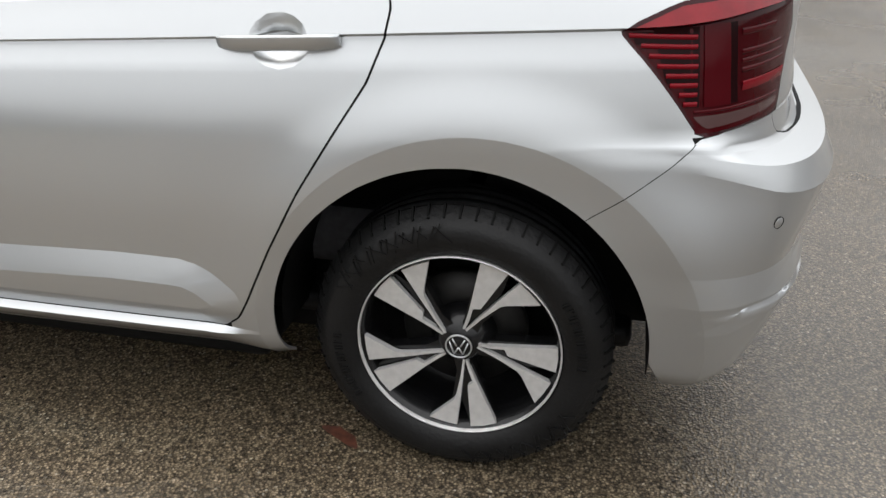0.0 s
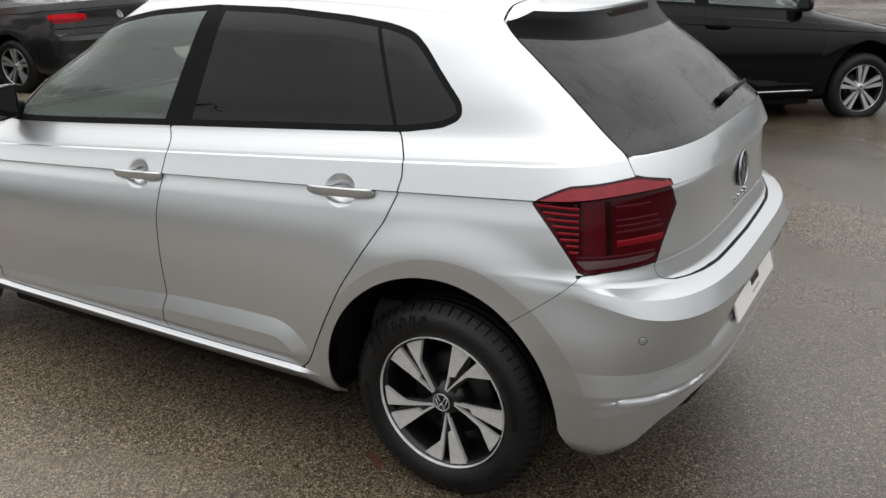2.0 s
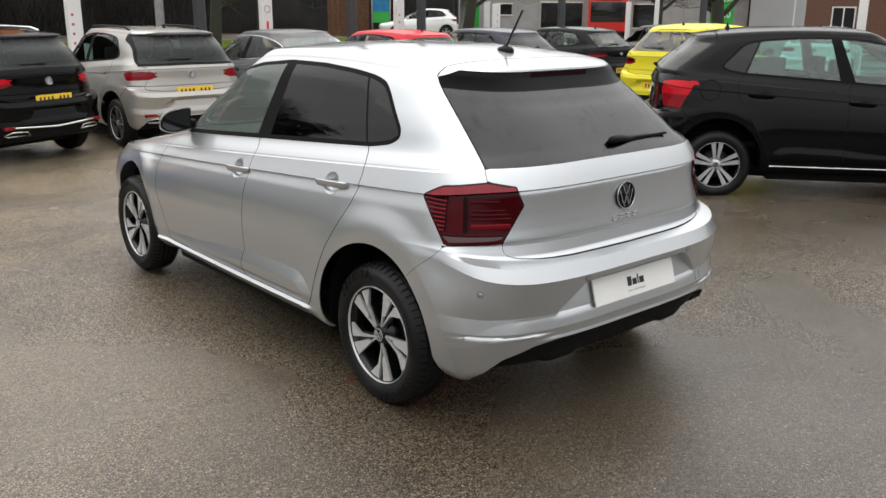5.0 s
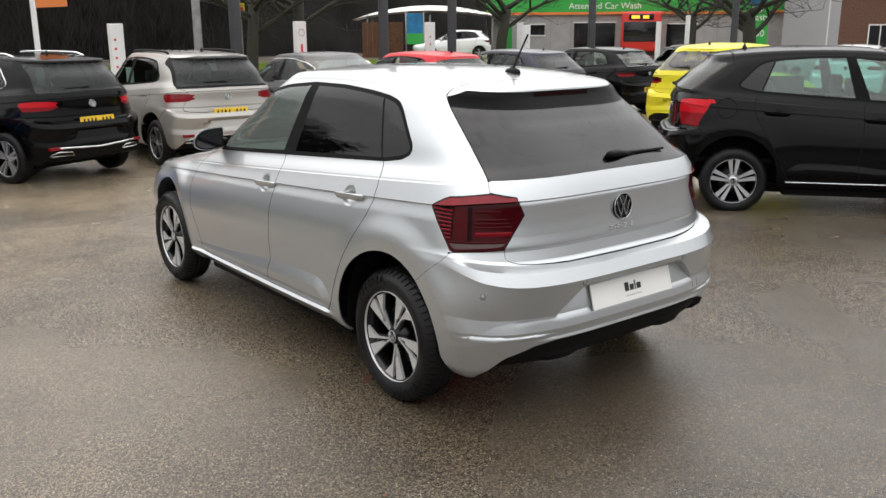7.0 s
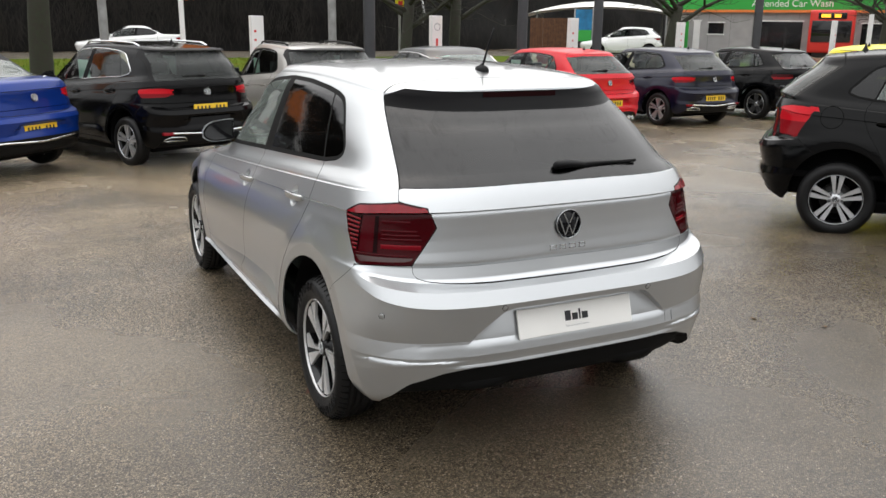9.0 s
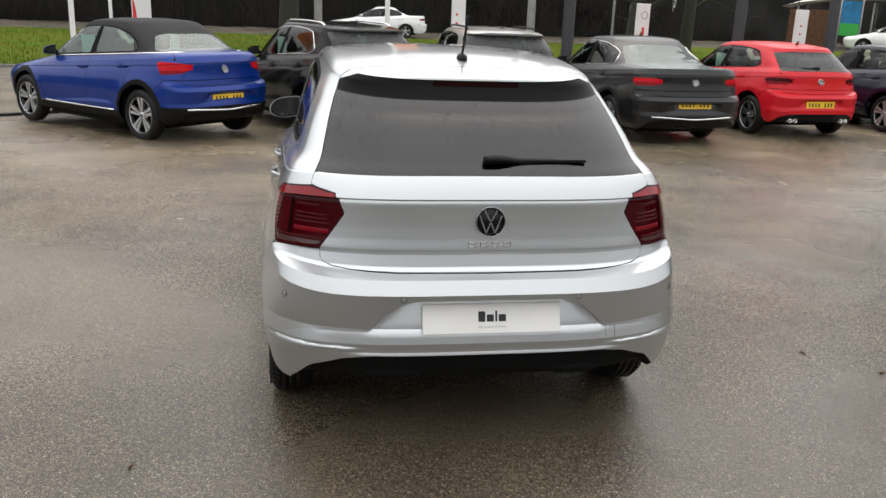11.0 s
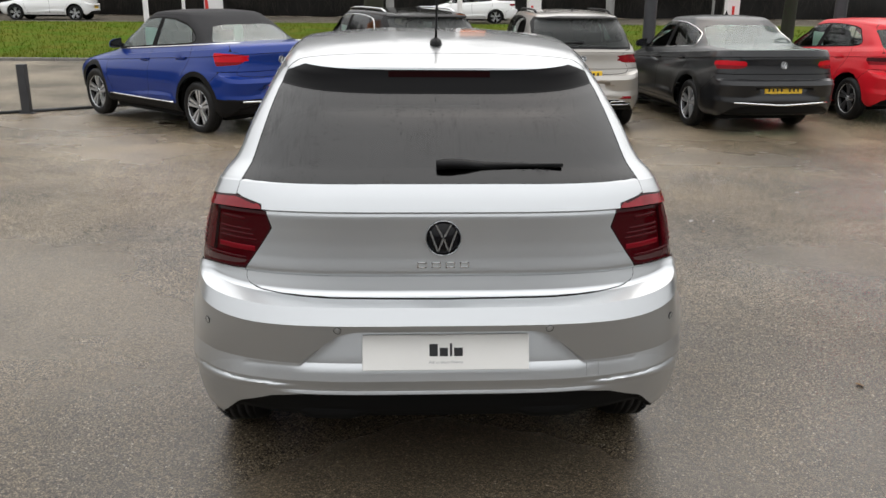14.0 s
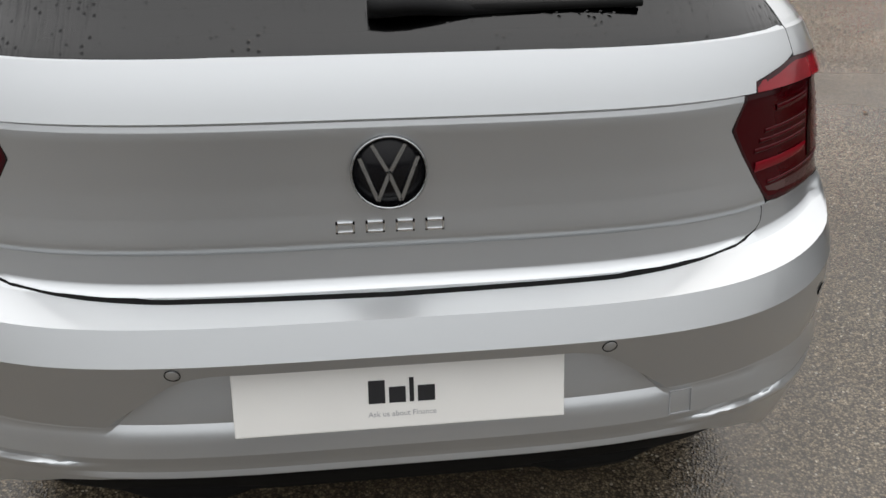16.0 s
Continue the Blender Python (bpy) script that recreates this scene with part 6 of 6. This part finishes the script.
# cars on the road
WH = coarse(sx=1.05, sy=1.08, sz=1.10, wheelbase=2.7, radius=0.34, cols=44, rows=26)
build_car(pose(-15.3, 39.5, lie(0, 38), 0, 0, 90), "white sport utility car on the road", WHITE_PAINT, WH, Fields(WH, lamp=WIDE_LAMP), "cars on the road", privacy=True)
WS = coarse(rear=SALOON_REAR, sx=1.03, sy=1.07, sz=0.98, wheelbase=2.75, radius=0.33, tail=-0.3, cols=44, rows=26)
build_car(pose(4.2, 38.6, lie(0, 38), 0, 0, 90), "white saloon car on the road", WHITE_PAINT, WS, Fields(WS, dlo=SALOON_DLO, lamp=WIDE_LAMP, glass_low=1.075, glass_top=1.33, glass_half=0.50), "cars on the road", wiper=False)
build_car(pose(29.0, 34.5, lie(0, 38), 0, 0, 58), "white hatchback on the road near the car wash", WHITE_PAINT, WH, Fields(WH, lamp=WIDE_LAMP), "cars on the road")

# ---- fallen leaves, grit and stains ----
r = random.Random(12)
for i in range(60):
    x, y = r.uniform(-7, 7), r.uniform(-1.5, 8)
    if -1.0 < x < 1.0 and -0.8 < y < 3.4:
        continue
    s = r.uniform(0.012, 0.03)
    bm = bmesh.new()
    vs = [bm.verts.new((s * math.cos(a) * r.uniform(0.6, 1.2), 0.6 * s * math.sin(a), r.uniform(0.002, 0.012))) for a in np.linspace(0, 6.28, 8)[:-1]]
    bm.faces.new(vs)
    leaf = link_mesh("fallen_leaf", bm, LITTER if i % 4 else KERB, False)
    leaf.matrix_world = pose(x, y, lie(x, y), 0, 0, r.uniform(0, 360))
    tagged(leaf, "small brown fallen leaf on wet asphalt" if i % 4 else "small pale scrap on wet asphalt", "leaf" if i % 4 else "scrap", "bits on the asphalt")


# ---- fittings of the silver car ----
def lamp_point(sgn, deg, z, out=0.0):
    """A point on the tail lamp, seen from inside the corner: 0 degrees looks sideways, 90 straight back."""
    a = radians(deg)
    way = Vector((sgn * math.cos(a), -math.sin(a), 0))
    q = Vector((sgn * 0.55, -0.28, z))
    p, n = on_silver(q + way * 1.0, -way)
    return p + n * out, n


def rib(sgn, z, a0, a1, h, mat, parent, name="light_rib", depth=0.0015, steps=40):
    """A thin moulded bar that follows the lamp's face."""
    bm = bmesh.new()
    prev = None
    for a in np.linspace(a0, a1, steps):
        p, n = lamp_point(sgn, a, z, 0.0004)
        if FP.lamp(np.array([p]))[0] > -0.008:
            prev = None
            continue
        up = Vector((0, 0, h / 2))
        q = [bm.verts.new(v) for v in (p - up, p + n * depth - up * 0.7, p + n * depth + up * 0.7, p + up)]
        if prev:
            for i in range(3):
                bm.faces.new((prev[i], q[i], q[i + 1], prev[i + 1]))
        prev = q
    bmesh.ops.recalc_face_normals(bm, faces=bm.faces)
    return part(name, bm, mat, parent)


GLOW_RED = material("light_red_lens", (0.17, 0.0025, 0.008), 0.2, coat=0.1, spec=0.15)
for sgn, side in ((-1, "left"), (1, "right")):
    lens = silver_parts[("tail_lamp", side)]
    # black bed behind the side ribs
    bm = bmesh.new()
    prev = None
    for z in np.linspace(0.819, 0.945, 14):
        q = [bm.verts.new(lamp_point(sgn, a, z, 0.0009)[0]) for a in np.linspace(-14 - 40 * (z - 0.819) / 0.126, 27, 9)]
        if prev:
            for i in range(8):
                if all(FP.lamp(np.array([v.co[:]]))[0] < -0.006 for v in (prev[i], q[i], q[i + 1], prev[i + 1])):
                    bm.faces.new((prev[i], q[i], q[i + 1], prev[i + 1]))
        prev = q
    part("lamp_bed", bm, LAMP_BLACK, lens)
    for k in range(8):
        rib(sgn, 0.824 + 0.0150 * k, -45, 26, 0.0088, GLOW_RED, lens, depth=0.003)
    for k in range(3):
        rib(sgn, 0.868 + 0.0150 * k, 49, 83 - 2 * k, 0.0085, LENS_FAINT, lens)
    rib(sgn, 0.841, 49, 83, 0.019, GLOW_RED, lens)
    rib(sgn, 0.930, 49, 74, 0.012, LENS_FAINT, lens)
    rib(sgn, 0.811, -45, 85, 0.006, LENS_FAINT, lens)
    # the tall light guide on the corner, bright with a dark flank
    for a0, a1, mat in ((29, 42, LENS_FAINT), (42, 46, LAMP_BLACK)):
        bm = bmesh.new()
        prev = None
        for z in np.linspace(0.818, 0.948, 12):
            q = [bm.verts.new(lamp_point(sgn, a, z, 0.0018)[0]) for a in np.linspace(a0, a1, 4)]
            if prev:
                for i in range(3):
                    bm.faces.new((prev[i], q[i], q[i + 1], prev[i + 1]))
            prev = q
        part("light_column", bm, mat, lens)

# parking sensors
for x, z in ((-0.325, 0.628), (0.325, 0.630)):
    p, n = on_silver((x, -3, z), (0, 1, 0))
    m = Matrix.Translation(p) @ n.to_track_quat("-Y", "Z").to_matrix().to_4x4()
    sn = part("parking_sensor", lathe([(0.0005, -0.0012), (0.0095, -0.0012), (0.0105, -0.0004), (0.0105, 0.004)], 24, "y", m=m), SILVER, silver_car)
    part("sensor_ring", lathe([(0.0108, -0.0012), (0.0118, -0.0012), (0.0118, 0.002), (0.0108, 0.002)], 24, "y", closed=True, m=m), SEAL, sn)
for sgn in (-1, 1):
    way = Vector((sgn * 0.62, -0.78, 0))
    p, n = on_silver(Vector((sgn * 0.724, -0.531, 0.612)) + way * 0.6, -way)
    m = Matrix.Translation(p) @ n.to_track_quat("-Y", "Z").to_matrix().to_4x4()
    sn = part("parking_sensor", lathe([(0.0005, -0.0012), (0.0095, -0.0012), (0.0105, -0.0004), (0.0105, 0.004)], 24, "y", m=m), SILVER, silver_car)
    part("sensor_ring", lathe([(0.0108, -0.0012), (0.0118, -0.0012), (0.0118, 0.002), (0.0108, 0.002)], 24, "y", closed=True, m=m), SEAL, sn)

# plain marks on the white plate and its small line of print
plate = next(o for o in silver_car.children if o.name.startswith("number_plate"))
pv = plate.data.vertices
pc = sum((v.co for v in pv), Vector()) / len(pv)
lean = Matrix.Translation(pc) @ Matrix.Rotation(radians(-17), 4, "X")
for x0, x1, z0, z1 in ((-0.052, -0.026, -0.012, 0.026), (-0.020, 0.006, -0.012, 0.014), (0.012, 0.019, -0.012, 0.028), (0.025, 0.052, -0.012, 0.014)):
    part("plate_mark", box(bmesh.new(), x0, -0.0056, z0, x1, -0.0042, z1, 0, lean), INK, plate, smooth=False)
lettering("Ask us about Finance", lean @ Matrix.Translation((0.0, -0.0044, -0.031)), 0.0125, GREY_INK, plate).scale = (1, 1, 0.05)
# raised chrome marks under the emblem
for k in range(4):
    p, n = on_silver((-0.066 + 0.044 * k, -3, 0.806), (0, 1, 0))
    q = Matrix.Translation(p + Vector((0, -0.001, 0)))
    bm = bmesh.new()
    for x0, z0, x1, z1 in ((-0.014, -0.009, 0.014, -0.006), (-0.014, 0.006, 0.014, 0.009), (-0.014, -0.009, -0.011, 0.009), (0.011, -0.009, 0.014, 0.009)):
        box(bm, x0, -0.003, z0, x1, 0.002, z1, 0, q)
    part("chrome_mark", bm, CHROME, silver_car, smooth=False)
# moulded black diffuser under the bumper
bm = bmesh.new()
prev = None
for x in np.linspace(-0.515, 0.515, 57):
    p, n = on_silver((x, -3, 0.335), (0, 1, 0))
    fade = float(smooth01((0.515 - abs(x)) / 0.10))
    deep = 0.012 * float(smooth01((0.13 - abs(abs(x) - 0.36)) / 0.08))
    line = [(p.y + 0.012, 0.340), (p.y + 0.012 - 0.006 * fade, 0.325), (p.y + 0.016 - deep, 0.305), (p.y + 0.03 - deep, 0.294 - deep), (p.y + 0.07, 0.284 - deep), (p.y + 0.16, 0.28)]
    q = [bm.verts.new((x, yy, zz)) for yy, zz in line]
    if prev:
        for i in range(5):
            bm.faces.new((prev[i], q[i], q[i + 1], prev[i + 1]))
    prev = q
bmesh.ops.recalc_face_normals(bm, faces=bm.faces)
part("diffuser", bm, SEAL, silver_car, "moulded black lower diffuser")
# towing eye cover
p, n = on_silver((0.475, -3, 0.475), (0, 1, 0))
m = Matrix.Translation(p + n * 0.0008) @ n.to_track_quat("-Y", "Z").to_matrix().to_4x4()
bm = bmesh.new()
for x0, z0, x1, z1 in ((-0.020, -0.022, 0.020, -0.0214), (-0.020, 0.0214, 0.020, 0.022), (-0.020, -0.022, -0.0194, 0.022), (0.0194, -0.022, 0.020, 0.022)):
    box(bm, x0, -0.001, z0, x1, 0.001, z1, 0, m)
part("tow_cover_seam", bm, GREY_INK, silver_car, smooth=False)
# high brake light under the spoiler
BRAKE_DARK = material("unlit_brake_lens", (0.012, 0.0015, 0.002), 0.3, spec=0.1)
bm = bmesh.new()
prev = None
for x in np.linspace(-0.17, 0.17, 13):
    p, n = on_silver((x, -3, 1.346), (0, 1, 0))
    q = [bm.verts.new(p + Vector((0, -0.003, d))) for d in (-0.011, 0.016)]
    if prev:
        bm.faces.new((prev[0], q[0], q[1], prev[1]))
    prev = q
part("high_brake_light", bm, BRAKE_DARK, silver_car, "dark red high brake light")
# rust-brown stain by the wheel
bm = bmesh.new()
bm.faces.new([bm.verts.new((0.05 * math.cos(a) * (1 + 0.3 * math.sin(3 * a)), 0.022 * math.sin(a) * (1 + 0.3 * math.cos(2 * a)), 0.0015)) for a in np.linspace(0, 6.28, 20)[:-1]])
st = link_mesh("stain", bm, RUST, False)
st.matrix_world = pose(-0.76, 0.27, 0, 0, 0, 60)
tagged(st, "small rust-brown stain on wet asphalt", "stain")
